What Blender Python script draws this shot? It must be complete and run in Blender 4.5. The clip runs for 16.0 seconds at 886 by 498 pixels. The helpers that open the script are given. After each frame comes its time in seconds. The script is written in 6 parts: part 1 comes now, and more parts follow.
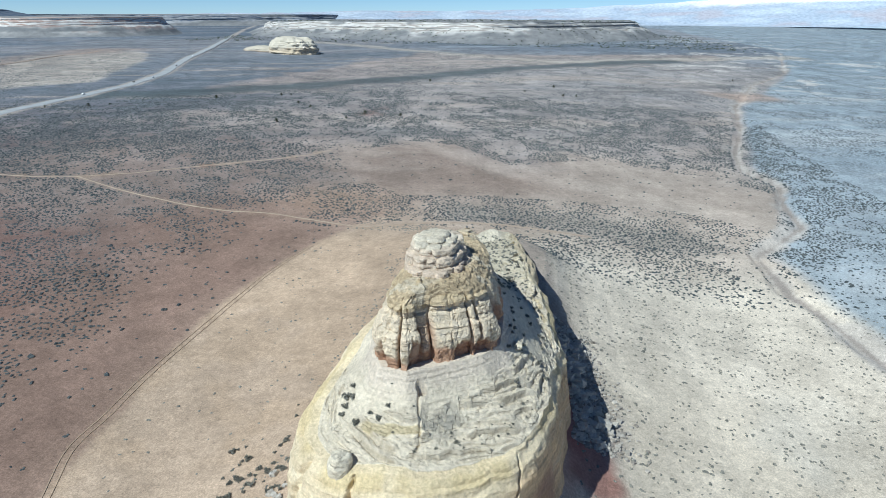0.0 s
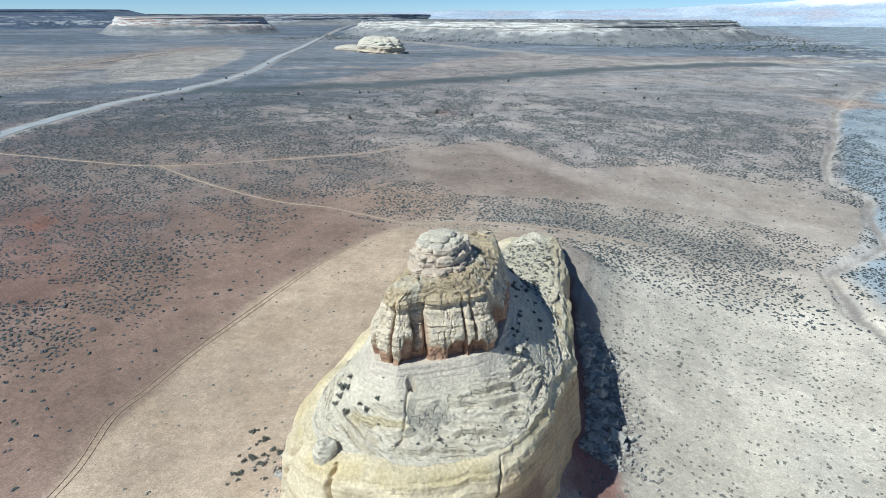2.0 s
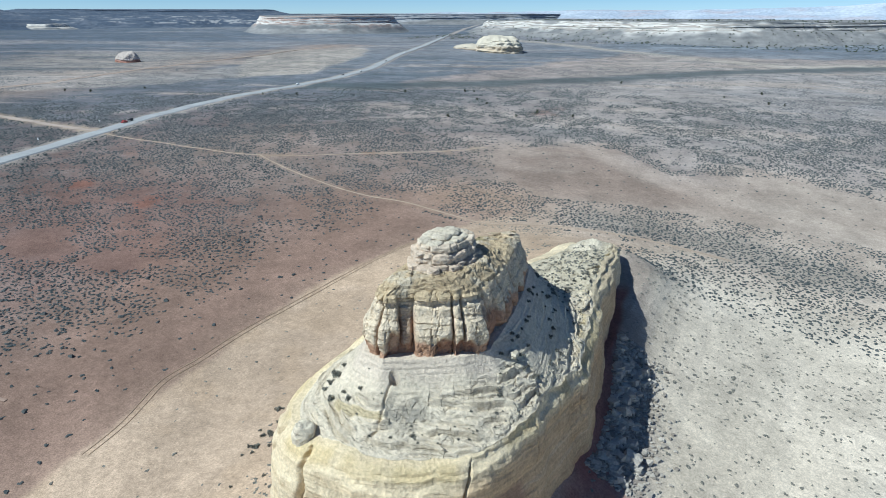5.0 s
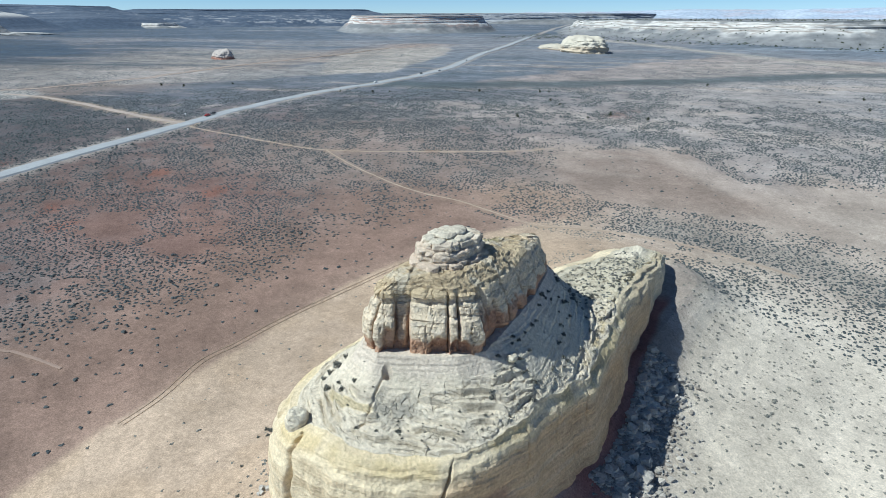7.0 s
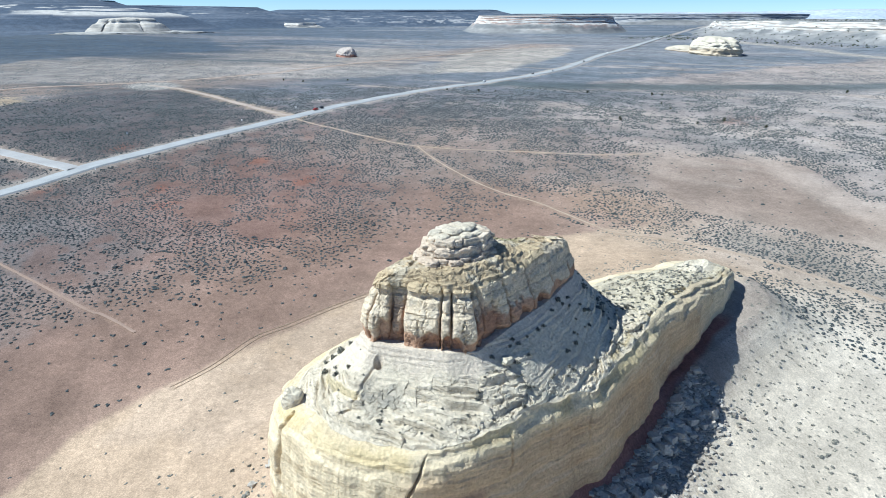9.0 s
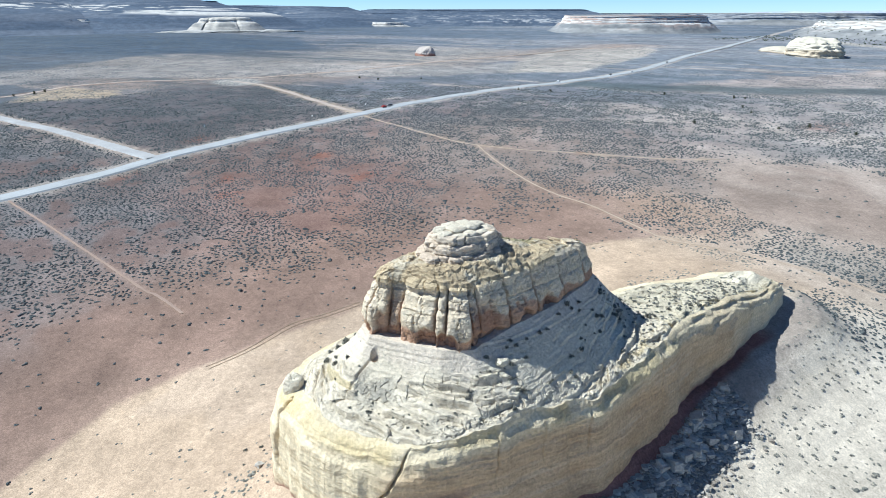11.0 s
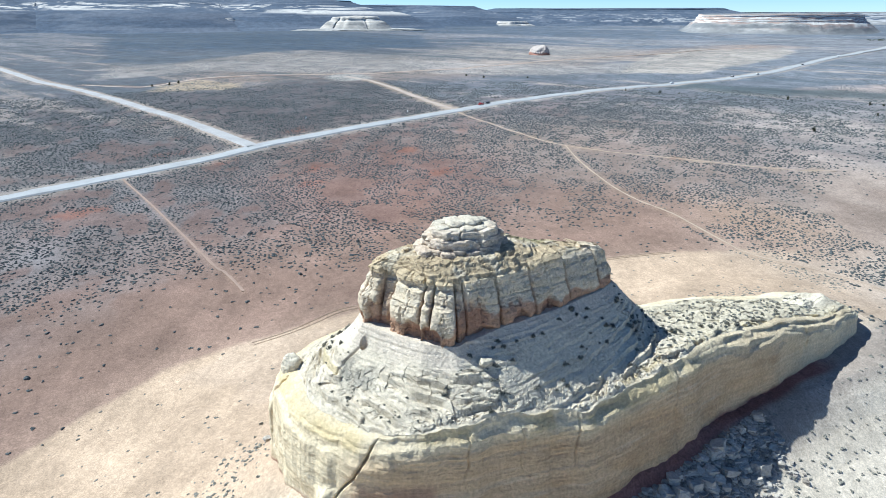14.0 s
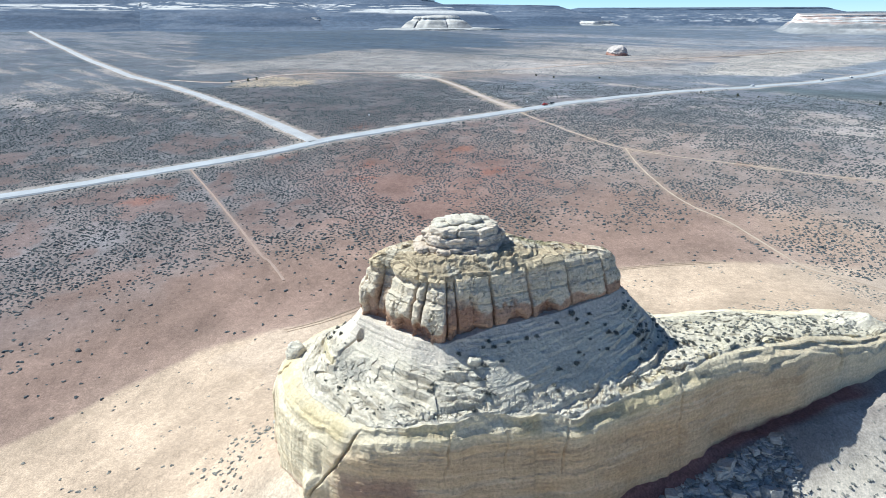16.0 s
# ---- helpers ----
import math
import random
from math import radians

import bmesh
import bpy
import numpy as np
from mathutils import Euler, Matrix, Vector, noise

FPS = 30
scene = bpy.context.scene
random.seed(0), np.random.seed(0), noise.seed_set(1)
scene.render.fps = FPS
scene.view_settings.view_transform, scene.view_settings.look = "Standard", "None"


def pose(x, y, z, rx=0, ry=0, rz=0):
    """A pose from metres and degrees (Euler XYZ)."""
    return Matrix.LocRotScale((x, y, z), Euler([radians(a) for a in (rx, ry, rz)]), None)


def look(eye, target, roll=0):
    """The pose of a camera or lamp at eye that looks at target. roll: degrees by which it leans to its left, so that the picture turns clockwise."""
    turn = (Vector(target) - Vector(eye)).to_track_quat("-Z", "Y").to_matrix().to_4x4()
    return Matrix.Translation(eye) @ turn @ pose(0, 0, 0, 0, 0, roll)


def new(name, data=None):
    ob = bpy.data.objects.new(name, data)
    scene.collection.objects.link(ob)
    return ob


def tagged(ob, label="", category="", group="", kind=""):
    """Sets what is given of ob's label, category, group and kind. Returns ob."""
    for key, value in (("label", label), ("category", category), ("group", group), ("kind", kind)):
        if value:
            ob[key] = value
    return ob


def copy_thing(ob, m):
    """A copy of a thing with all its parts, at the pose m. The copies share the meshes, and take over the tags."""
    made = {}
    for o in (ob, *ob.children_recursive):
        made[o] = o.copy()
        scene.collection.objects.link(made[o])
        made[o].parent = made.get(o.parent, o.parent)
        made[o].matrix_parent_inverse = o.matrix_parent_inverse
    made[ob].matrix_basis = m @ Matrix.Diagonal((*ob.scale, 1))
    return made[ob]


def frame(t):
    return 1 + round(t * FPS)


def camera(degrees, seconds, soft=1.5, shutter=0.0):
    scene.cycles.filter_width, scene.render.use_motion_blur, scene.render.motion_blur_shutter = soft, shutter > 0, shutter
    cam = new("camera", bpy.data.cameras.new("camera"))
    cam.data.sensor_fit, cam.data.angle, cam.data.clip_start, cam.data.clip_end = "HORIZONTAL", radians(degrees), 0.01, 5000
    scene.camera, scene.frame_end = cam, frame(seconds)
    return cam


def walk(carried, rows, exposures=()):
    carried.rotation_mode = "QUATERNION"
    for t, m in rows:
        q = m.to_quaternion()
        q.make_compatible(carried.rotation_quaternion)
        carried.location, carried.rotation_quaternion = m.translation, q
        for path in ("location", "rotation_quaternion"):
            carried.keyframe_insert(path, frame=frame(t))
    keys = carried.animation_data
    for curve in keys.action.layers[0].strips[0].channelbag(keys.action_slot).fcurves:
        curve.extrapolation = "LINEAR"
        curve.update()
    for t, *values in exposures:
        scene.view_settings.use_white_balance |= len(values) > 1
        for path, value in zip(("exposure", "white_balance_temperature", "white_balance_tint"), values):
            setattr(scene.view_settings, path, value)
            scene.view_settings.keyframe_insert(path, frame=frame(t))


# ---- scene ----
cam = camera(70.43, 16.0, soft=0.55)
# seconds, eye x y z, yaw, pitch
ROWS = [
    (0.0, 5.19, -2.95, 107.79, 9.00, -20.38),
    (0.5, 9.13, -2.78, 108.01, 11.09, -20.38),
    (1.0, 12.97, -2.36, 108.16, 13.12, -20.39),
    (1.5, 16.70, -1.70, 108.24, 15.10, -20.39),
    (2.0, 20.33, -0.82, 108.26, 17.04, -20.40),
    (2.5, 23.88, 0.26, 108.23, 18.94, -20.40),
    (3.0, 27.34, 1.52, 108.17, 20.82, -20.41),
    (3.5, 30.73, 2.95, 108.08, 22.69, -20.41),
    (4.0, 34.06, 4.53, 107.96, 24.55, -20.42),
    (4.5, 37.32, 6.24, 107.84, 26.42, -20.42),
    (5.0, 40.54, 8.05, 107.71, 28.30, -20.43),
    (5.5, 43.71, 9.97, 107.59, 30.21, -20.44),
    (6.0, 46.84, 11.95, 107.49, 32.16, -20.44),
    (6.5, 49.95, 14.00, 107.41, 34.15, -20.45),
    (7.0, 53.03, 16.08, 107.36, 36.19, -20.45),
    (7.5, 56.10, 18.18, 107.36, 38.30, -20.46),
    (8.0, 63.26, 26.03, 106.11, 43.63, -20.39),
    (8.5, 66.08, 28.08, 106.27, 45.56, -20.40),
    (9.0, 68.71, 30.36, 106.33, 47.48, -20.41),
    (9.5, 71.19, 32.84, 106.31, 49.39, -20.42),
    (10.0, 73.51, 35.52, 106.21, 51.29, -20.42),
    (10.5, 75.69, 38.35, 106.06, 53.18, -20.43),
    (11.0, 77.74, 41.32, 105.87, 55.05, -20.44),
    (11.5, 79.66, 44.42, 105.64, 56.92, -20.45),
    (12.0, 81.48, 47.61, 105.40, 58.78, -20.46),
    (12.5, 83.19, 50.88, 105.15, 60.62, -20.47),
    (13.0, 84.81, 54.20, 104.90, 62.46, -20.48),
    (13.5, 86.36, 57.55, 104.67, 64.29, -20.49),
    (14.0, 87.83, 60.91, 104.47, 66.11, -20.49),
    (14.5, 89.25, 64.26, 104.31, 67.93, -20.50),
    (15.0, 90.61, 67.58, 104.21, 69.73, -20.51),
    (15.5, 91.94, 70.84, 104.17, 71.53, -20.52),
    (16.0, 93.24, 74.02, 104.22, 73.33, -20.53),
]
# the camera opens up as the dark plain fills its view
EXPOSURES = [(0.0, 0.03, 5700, 1), (4.0, 0.07, 5700, 1), (7.5, 0.14, 5700, 1), (8.0, 0.38, 5700, 2), (12.5, 0.56, 5700, 3), (16.0, 0.64, 5700, 3)]
walk(cam, [(t, pose(x, y, z, 90 + pitch, 0, yaw)) for t, x, y, z, yaw, pitch in ROWS], EXPOSURES)

# ---- light: a clear spring noon, the sun behind and to the west ----
SUN_TO = Vector((-0.65, -0.76, 0)).normalized() * math.cos(radians(49)) + Vector((0, 0, math.sin(radians(49))))
sun_data = bpy.data.lights.new("sun", "SUN")
sun_data.energy, sun_data.angle, sun_data.color = 5.0, radians(0.53), (1.0, 0.965, 0.91)
sun = new("sun", sun_data)
sun.matrix_world = look(SUN_TO * 300, (0, 0, 0))
world = bpy.data.worlds.new("world")
scene.world = world
world.use_nodes = True
wn = world.node_tree.nodes
sky = wn.new("ShaderNodeTexSky")
sky.sky_type, sky.sun_disc = "NISHITA", False
sky.sun_elevation, sky.sun_rotation = radians(49), math.atan2(SUN_TO.x, SUN_TO.y)
sky.altitude, sky.air_density, sky.dust_density, sky.ozone_density = 1700, 0.65, 0.0, 6.0
wn["Background"].inputs[1].default_value = 0.092
world.node_tree.links.new(sky.outputs[0], wn["Background"].inputs[0])


# ---- helpers for shapes, noise and materials ----
def lattice(ix, iy, iz, seed):
    h = (ix * 374761393 + iy * 668265263 + iz * 2147483647 + seed * 1274126177) & 0xFFFFFFFF
    h = ((h ^ (h >> 13)) * 1274126177) & 0xFFFFFFFF
    h = ((h ^ (h >> 16)) * 2246822519) & 0xFFFFFFFF
    return ((h ^ (h >> 15)) & 0xFFFF) / 65535.0


def vnoise(x, y, z, seed=0):
    """Smooth value noise, -1 to 1, on arrays; a single z picks one flat layer."""
    layers = (0, 1) if np.ndim(z) else (0,)
    x, y, z = np.broadcast_arrays(np.asarray(x, float), np.asarray(y, float), np.asarray(z, float))
    fx, fy, fz = np.floor(x), np.floor(y), np.floor(z)
    ix, iy, iz = fx.astype(np.int64), fy.astype(np.int64), fz.astype(np.int64)
    u, v, w = x - fx, y - fy, z - fz
    u, v, w = u * u * (3 - 2 * u), v * v * (3 - 2 * v), w * w * (3 - 2 * w)
    out = 0
    for c in layers:
        deep = 1 if len(layers) == 1 else (w if c else 1 - w)
        for a in (0, 1):
            for b in (0, 1):
                out = out + (u if a else 1 - u) * (v if b else 1 - v) * deep * lattice(ix + a, iy + b, iz + c, seed)
    return out * 2 - 1


def fbm(x, y, z=0.0, octaves=4, seed=0, gain=0.5):
    x, y, z = np.asarray(x, float), np.asarray(y, float), np.asarray(z, float)
    total, amp, norm = 0, 1.0, 0.0
    for o in range(octaves):
        total = total + amp * vnoise(x * 2 ** o + 17.3 * o, y * 2 ** o - 9.1 * o, z * 2 ** o + 4.7 * o, seed + o)
        norm += amp
        amp *= gain
    return total / norm


def smooth(a, b, x):
    t = np.clip((np.asarray(x, float) - a) / (b - a), 0, 1)
    return t * t * (3 - 2 * t)


def line_distance(px, py, pts, margin=420.0):
    """Distance of the points to a polyline; 1e9 where it is far past the margin."""
    px, py = np.asarray(px, float), np.asarray(py, float)
    flat_x, flat_y = px.ravel(), py.ravel()
    best = np.full(flat_x.shape, 1e18)
    for (ax, ay), (bx, by) in zip(pts[:-1], pts[1:]):
        close = np.flatnonzero((flat_x > min(ax, bx) - margin) & (flat_x < max(ax, bx) + margin) & (flat_y > min(ay, by) - margin) & (flat_y < max(ay, by) + margin))
        if not len(close):
            continue
        qx, qy = flat_x[close] - ax, flat_y[close] - ay
        dx, dy = bx - ax, by - ay
        t = np.clip((qx * dx + qy * dy) / (dx * dx + dy * dy), 0, 1)
        best[close] = np.minimum(best[close], (qx - t * dx) ** 2 + (qy - t * dy) ** 2)
    return np.sqrt(best).reshape(px.shape)


def inside(px, py, poly, margin=160.0):
    """Signed distance to a polygon: positive inside, very negative far off."""
    px, py = np.asarray(px, float), np.asarray(py, float)
    flat_x, flat_y = px.ravel(), py.ravel()
    xs, ys = [p[0] for p in poly], [p[1] for p in poly]
    out = np.full(flat_x.shape, -1e9)
    close = np.flatnonzero((flat_x > min(xs) - margin) & (flat_x < max(xs) + margin) & (flat_y > min(ys) - margin) & (flat_y < max(ys) + margin))
    qx, qy = flat_x[close], flat_y[close]
    odd = np.zeros(qx.shape, bool)
    for (ax, ay), (bx, by) in zip(poly, poly[1:] + poly[:1]):
        odd ^= ((ay > qy) != (by > qy)) & (qx < (bx - ax) * (qy - ay) / ((by - ay) or 1e-9) + ax)
    d = np.minimum(line_distance(qx, qy, poly + poly[:1], 1e6), 1e9)
    out[close] = np.where(odd, d, -d)
    return out.reshape(px.shape)


def spline(pts, n, closed=True):
    """n points, evenly spaced along a Catmull-Rom curve through pts."""
    p = np.array(pts, float)
    m = len(p)
    out = []
    for i in range(m if closed else m - 1):
        if closed:
            a, b, c, d = p[(i - 1) % m], p[i], p[(i + 1) % m], p[(i + 2) % m]
        else:
            a, b, c, d = p[max(i - 1, 0)], p[i], p[i + 1], p[min(i + 2, m - 1)]
        for t in np.linspace(0, 1, 24, endpoint=False):
            out.append(0.5 * (2 * b + (c - a) * t + (2 * a - 5 * b + 4 * c - d) * t * t + (3 * b - a - 3 * c + d) * t ** 3))
    out.append(p[0] if closed else p[-1])
    out = np.array(out)
    s = np.r_[0, np.cumsum(np.linalg.norm(np.diff(out[:, :2], axis=0), axis=1))]
    at = np.linspace(0, s[-1], n, endpoint=not closed)
    return np.stack([np.interp(at, s, out[:, k]) for k in range(out.shape[1])], 1)


def mesh_from(name, verts, faces, material, flat=False, colours=None):
    """A mesh from arrays: faces is (n, 3) or (n, 4)."""
    verts, faces = np.asarray(verts, np.float32), np.asarray(faces, np.int32)
    me = bpy.data.meshes.new(name)
    me.vertices.add(len(verts))
    me.vertices.foreach_set("co", verts.ravel())
    k = faces.shape[1]
    me.loops.add(faces.size)
    me.loops.foreach_set("vertex_index", faces.ravel())
    me.polygons.add(len(faces))
    me.polygons.foreach_set("loop_start", np.arange(0, faces.size, k, dtype=np.int32))
    me.polygons.foreach_set("use_smooth", np.full(len(faces), not flat))
    if colours is not None:
        layer = me.color_attributes.new("tone", "FLOAT_COLOR", "POINT")
        rgba = np.ones((len(verts), 4), np.float32)
        rgba[:, :colours.shape[1]] = colours
        layer.data.foreach_set("color", rgba.ravel())
    me.materials.append(material)
    me.update()
    me.validate()
    return me


def grid_faces(rows, cols, wrap=False):
    r = np.arange(rows - 1)[:, None]
    c = np.arange(cols if wrap else cols - 1)[None]
    d = (c + 1) % cols
    return np.stack([r * cols + c, r * cols + d, (r + 1) * cols + d, (r + 1) * cols + c], -1).reshape(-1, 4)


def part(name, data, parent, label=""):
    """One mesh object under a thing or a part."""
    ob = new(name, data)
    ob.parent = parent
    if label:
        ob["label"] = label
    return ob


def bm_mesh(name, bm, material, flat=True):
    me = bpy.data.meshes.new(name)
    bm.to_mesh(me)
    bm.free()
    if not flat:
        for p in me.polygons:
            p.use_smooth = True
    me.materials.append(material)
    return me


class Nodes:
    """A material's node tree, with short calls."""

    def __init__(self, name, roughness=0.9, specular=0.2):
        self.material = bpy.data.materials.new(name)
        self.material.use_nodes = True
        self.tree = self.material.node_tree
        self.out = self.tree.nodes["Principled BSDF"]
        self.out.inputs["Roughness"].default_value = roughness
        self.out.inputs["Specular IOR Level"].default_value = specular
        self.place = self.tree.nodes.new("ShaderNodeNewGeometry").outputs["Position"]

    def put(self, socket, value):
        if isinstance(value, bpy.types.NodeSocket):
            self.tree.links.new(value, socket)
        else:
            socket.default_value = value

    def add(self, kind, inputs=(), operation="", attribute_name="", data_type="", blend_type="", clamp=None, feature=""):
        n = self.tree.nodes.new(kind)
        if operation:
            n.operation = operation
        if attribute_name:
            n.attribute_name = attribute_name
        if data_type:
            n.data_type, n.blend_type = data_type, blend_type
        if clamp is not None:
            n.clamp = clamp
        if feature:
            n.feature = feature
        for k, v in dict(inputs).items():
            self.put(n.inputs[k], v)
        return n

    def noise(self, scale, detail=4.0, stretch=(1, 1, 1), rough=0.55):
        place = self.add("ShaderNodeVectorMath", {0: self.place, 1: stretch}, operation="MULTIPLY").outputs[0]
        return self.add("ShaderNodeTexNoise", {"Vector": place, "Scale": scale, "Detail": detail, "Roughness": rough}).outputs["Fac"]

    def ramp(self, value, a, b, lo=0.0, hi=1.0):
        return self.add("ShaderNodeMapRange", {"Value": value, 1: a, 2: b, 3: lo, 4: hi}, clamp=True).outputs[0]

    def math(self, op, a, b=0.0):
        return self.add("ShaderNodeMath", {0: a, 1: b}, operation=op).outputs[0]

    def mix(self, fac, a, b, blend="MIX"):
        n = self.add("ShaderNodeMix", data_type="RGBA", blend_type=blend)
        for sock, v in zip((n.inputs[0], n.inputs[6], n.inputs[7]), (fac, a, b)):
            self.put(sock, (*v, 1) if isinstance(v, tuple) and len(v) == 3 else v)
        return n.outputs[2]

    def scale(self, colour, fac):
        grey = self.add("ShaderNodeCombineColor", {0: fac, 1: fac, 2: fac}).outputs[0]
        return self.mix(1.0, colour, grey, "MULTIPLY")

    def attribute(self, name="tone"):
        return self.add("ShaderNodeAttribute", attribute_name=name).outputs["Color"]

    def finish(self, colour, height=None, strength=0.5, distance=0.1):
        self.put(self.out.inputs["Base Color"], (*colour, 1) if isinstance(colour, tuple) and len(colour) == 3 else colour)
        if height is not None:
            bump = self.add("ShaderNodeBump", {"Height": height, "Strength": strength, "Distance": distance}).outputs[0]
            self.put(self.out.inputs["Normal"], bump)
        return self.material

# ---- lie of the land ----
RISE_AT = [-4000, -300, 75, 100, 167, 240, 300, 330, 400, 470, 700, 1050, 1500, 3000, 5000]
RISE_TO = [-8, -2, 4, 5.5, 12, 19, 23, 26, 30, 33, 38, 44, 48, 51, 52]
SPINE = [(-9, 92), (-9, 140), (-9, 214)]
MAIN_ROAD = [(-195, -400), (-270, -55), (-289, 25), (-318, 112), (-336, 168), (-363, 260), (-394, 350), (-420, 450), (-432, 560), (-447, 660), (-475, 760), (-548, 930), (-790, 1530), (-1330, 2790), (-2000, 4400)]
SIDE_ROAD = [(-321, 111), (-398, 84), (-502, 43), (-642, -13), (-818, -90), (-1237, -234), (-2070, -506), (-3500, -960)]
SPUR_ROAD = [(-366, 276), (-422, 273), (-506, 274), (-584, 274), (-640, 262)]
RED_TRACK = [(-684, -10), (-640, 45), (-690, 105), (-700, 170), (-672, 250), (-656, 345), (-662, 415), (-716, 560), (-735, 680), (-772, 885), (-856, 1160)]
TRACK_A = [(-368, 272), (-322, 276), (-266, 281), (-238, 289), (-209, 312), (-178, 340), (-150, 366), (-131, 392)]
TRACK_B = [(-238, 289), (-212, 280), (-172, 270), (-146, 267), (-118, 269), (-90, 267), (-72, 267), (-52, 277), (-20, 286), (30, 290)]
TRAIL = [(-284, 37), (-211, 57), (-158, 71), (-149, 74.5), (-131, 79)]
DUNE_TRACK = [(-95, 77), (-97, 89), (-103, 106), (-103, 121), (-103, 137), (-102, 154), (-100, 181), (-97, 209), (-90, 238)]
WASH = [(534, 1611), (398, 1153), (290, 955), (212, 738), (184, 610), (154, 513), (145, 460), (159, 423), (146, 370), (144, 339), (129, 318), (107, 290), (107, 246), (115, 223), (119, 196), (128, 150), (140, 60), (150, -100)]
FAR_WASH = [(534, 1500), (309, 1321), (194, 1256), (36, 1127), (-116, 1200), (-446, 1473), (-684, 1648)]
DARK_BAND = [(-420, 560), (-363, 585), (-276, 660), (-178, 780), (-50, 967), (134, 1165), (221, 1235)]
FIELD = [(-547, 579), (-715, 763), (-830, 959), (-765, 1120), (-690, 1060), (-600, 900), (-496, 648)]
PAN = [(-117, 380), (-95, 417), (-57, 432), (-15, 392), (41, 430), (113, 420), (147, 394), (123, 335), (83, 353), (20, 348), (-28, 340), (-67, 325), (-99, 346)]
TONGUE = [(-338, 634), (-311, 839), (-241, 1243), (-94, 1248), (130, 1340), (355, 1420), (331, 1306), (115, 1111), (-62, 934), (-145, 806), (-220, 646), (-287, 591)]
FLATS = [(-885, -4), (-902, 217), (-1087, 297), (-825, 382), (-668, 516), (-619, 674), (-793, 1165), (-653, 1010), (-505, 667), (-560, 464), (-679, 299), (-770, 111), (-744, 1)]
YARD = [(-643, 64), (-681, 103), (-629, 140), (-581, 138), (-584, 85), (-591, 53)]
BLUE_FLATS = [(-3155, -91), (-2842, 569), (-1639, 753), (-1094, 575), (-1109, 255), (-897, 89), (-957, -6)]
PLOT = [(-572, 17), (-330, 112), (-369, 247), (-575, 276), (-664, 234), (-578, 142), (-587, 58)]
RIM = [(-22, 185), (-24, 160), (-26, 135), (-28, 115), (-31, 98), (-31.5, 87), (-26.5, 79.2), (-17, 77.8), (-10, 78.0), (-2, 83.0), (3, 86.6), (7.7, 95), (9.8, 105), (10.5, 117), (11.5, 124), (8.3, 141), (4, 158), (-0.5, 185), (-2.6, 205), (-5, 219), (-11, 223), (-17, 220), (-20, 205)]
BARE = [(-228, 147, 15), (-183, 146, 14), (-221, 137, 11), (-207, 140, 11), (-271, 197, 7), (-299, 245, 8), (-176, 148, 9)]
SCARS = [(-225, 195, 5), (-185, 123, 5), (-258, 131, 5), (-236, 128, 4), (-271, 197, 6)]
BAND = [(-42, 306), (-11, 322), (19, 320), (48, 313), (75, 310), (93, 295), (70, 282), (45, 290), (19, 291), (-9, 293), (-36, 287)]


def sand_edge(y):
    return np.interp(y, [-200, 6, 29, 50, 73, 113, 165, 197, 237, 267, 300], [30, -59, -77, -91, -98, -101, -104, -101, -90, -80, -60])


def ground_height(x, y):
    x, y = np.asarray(x, float), np.asarray(y, float)
    z = np.interp(-0.86 * x + 0.5 * y, RISE_AT, RISE_TO)
    near = line_distance(x, y, SPINE)
    z = z + np.interp(near, [0, 18, 22, 26, 32, 40, 50, 65, 90], [20, 19.0, 17.0, 14.2, 11.2, 8.5, 6, 3, 0])
    far = np.hypot(x - 30, y - 60)
    z = z + 0.5 * fbm(x / 30, y / 30, 0, 3, 5) * smooth(20, 60, near) + 1.6 * fbm(x / 140, y / 140, 0, 3, 8) * smooth(120, 400, far)
    z = z + 5.0 * fbm(x / 600, y / 600, 0, 3, 11) * smooth(500, 1500, far)
    wash = line_distance(x, y, WASH)
    z = z - 1.8 * (1 - smooth(1.5, 6, wash + 2.5 * fbm(x / 12, y / 12, 0, 2, 3)))
    road = np.minimum(line_distance(x, y, MAIN_ROAD), line_distance(x, y, SIDE_ROAD))
    return z + 0.5 * (1 - smooth(7, 15, road))


def blend(c, mask, colour):
    m = np.asarray(mask)[..., None]
    return c * (1 - m) + np.array(colour) * m


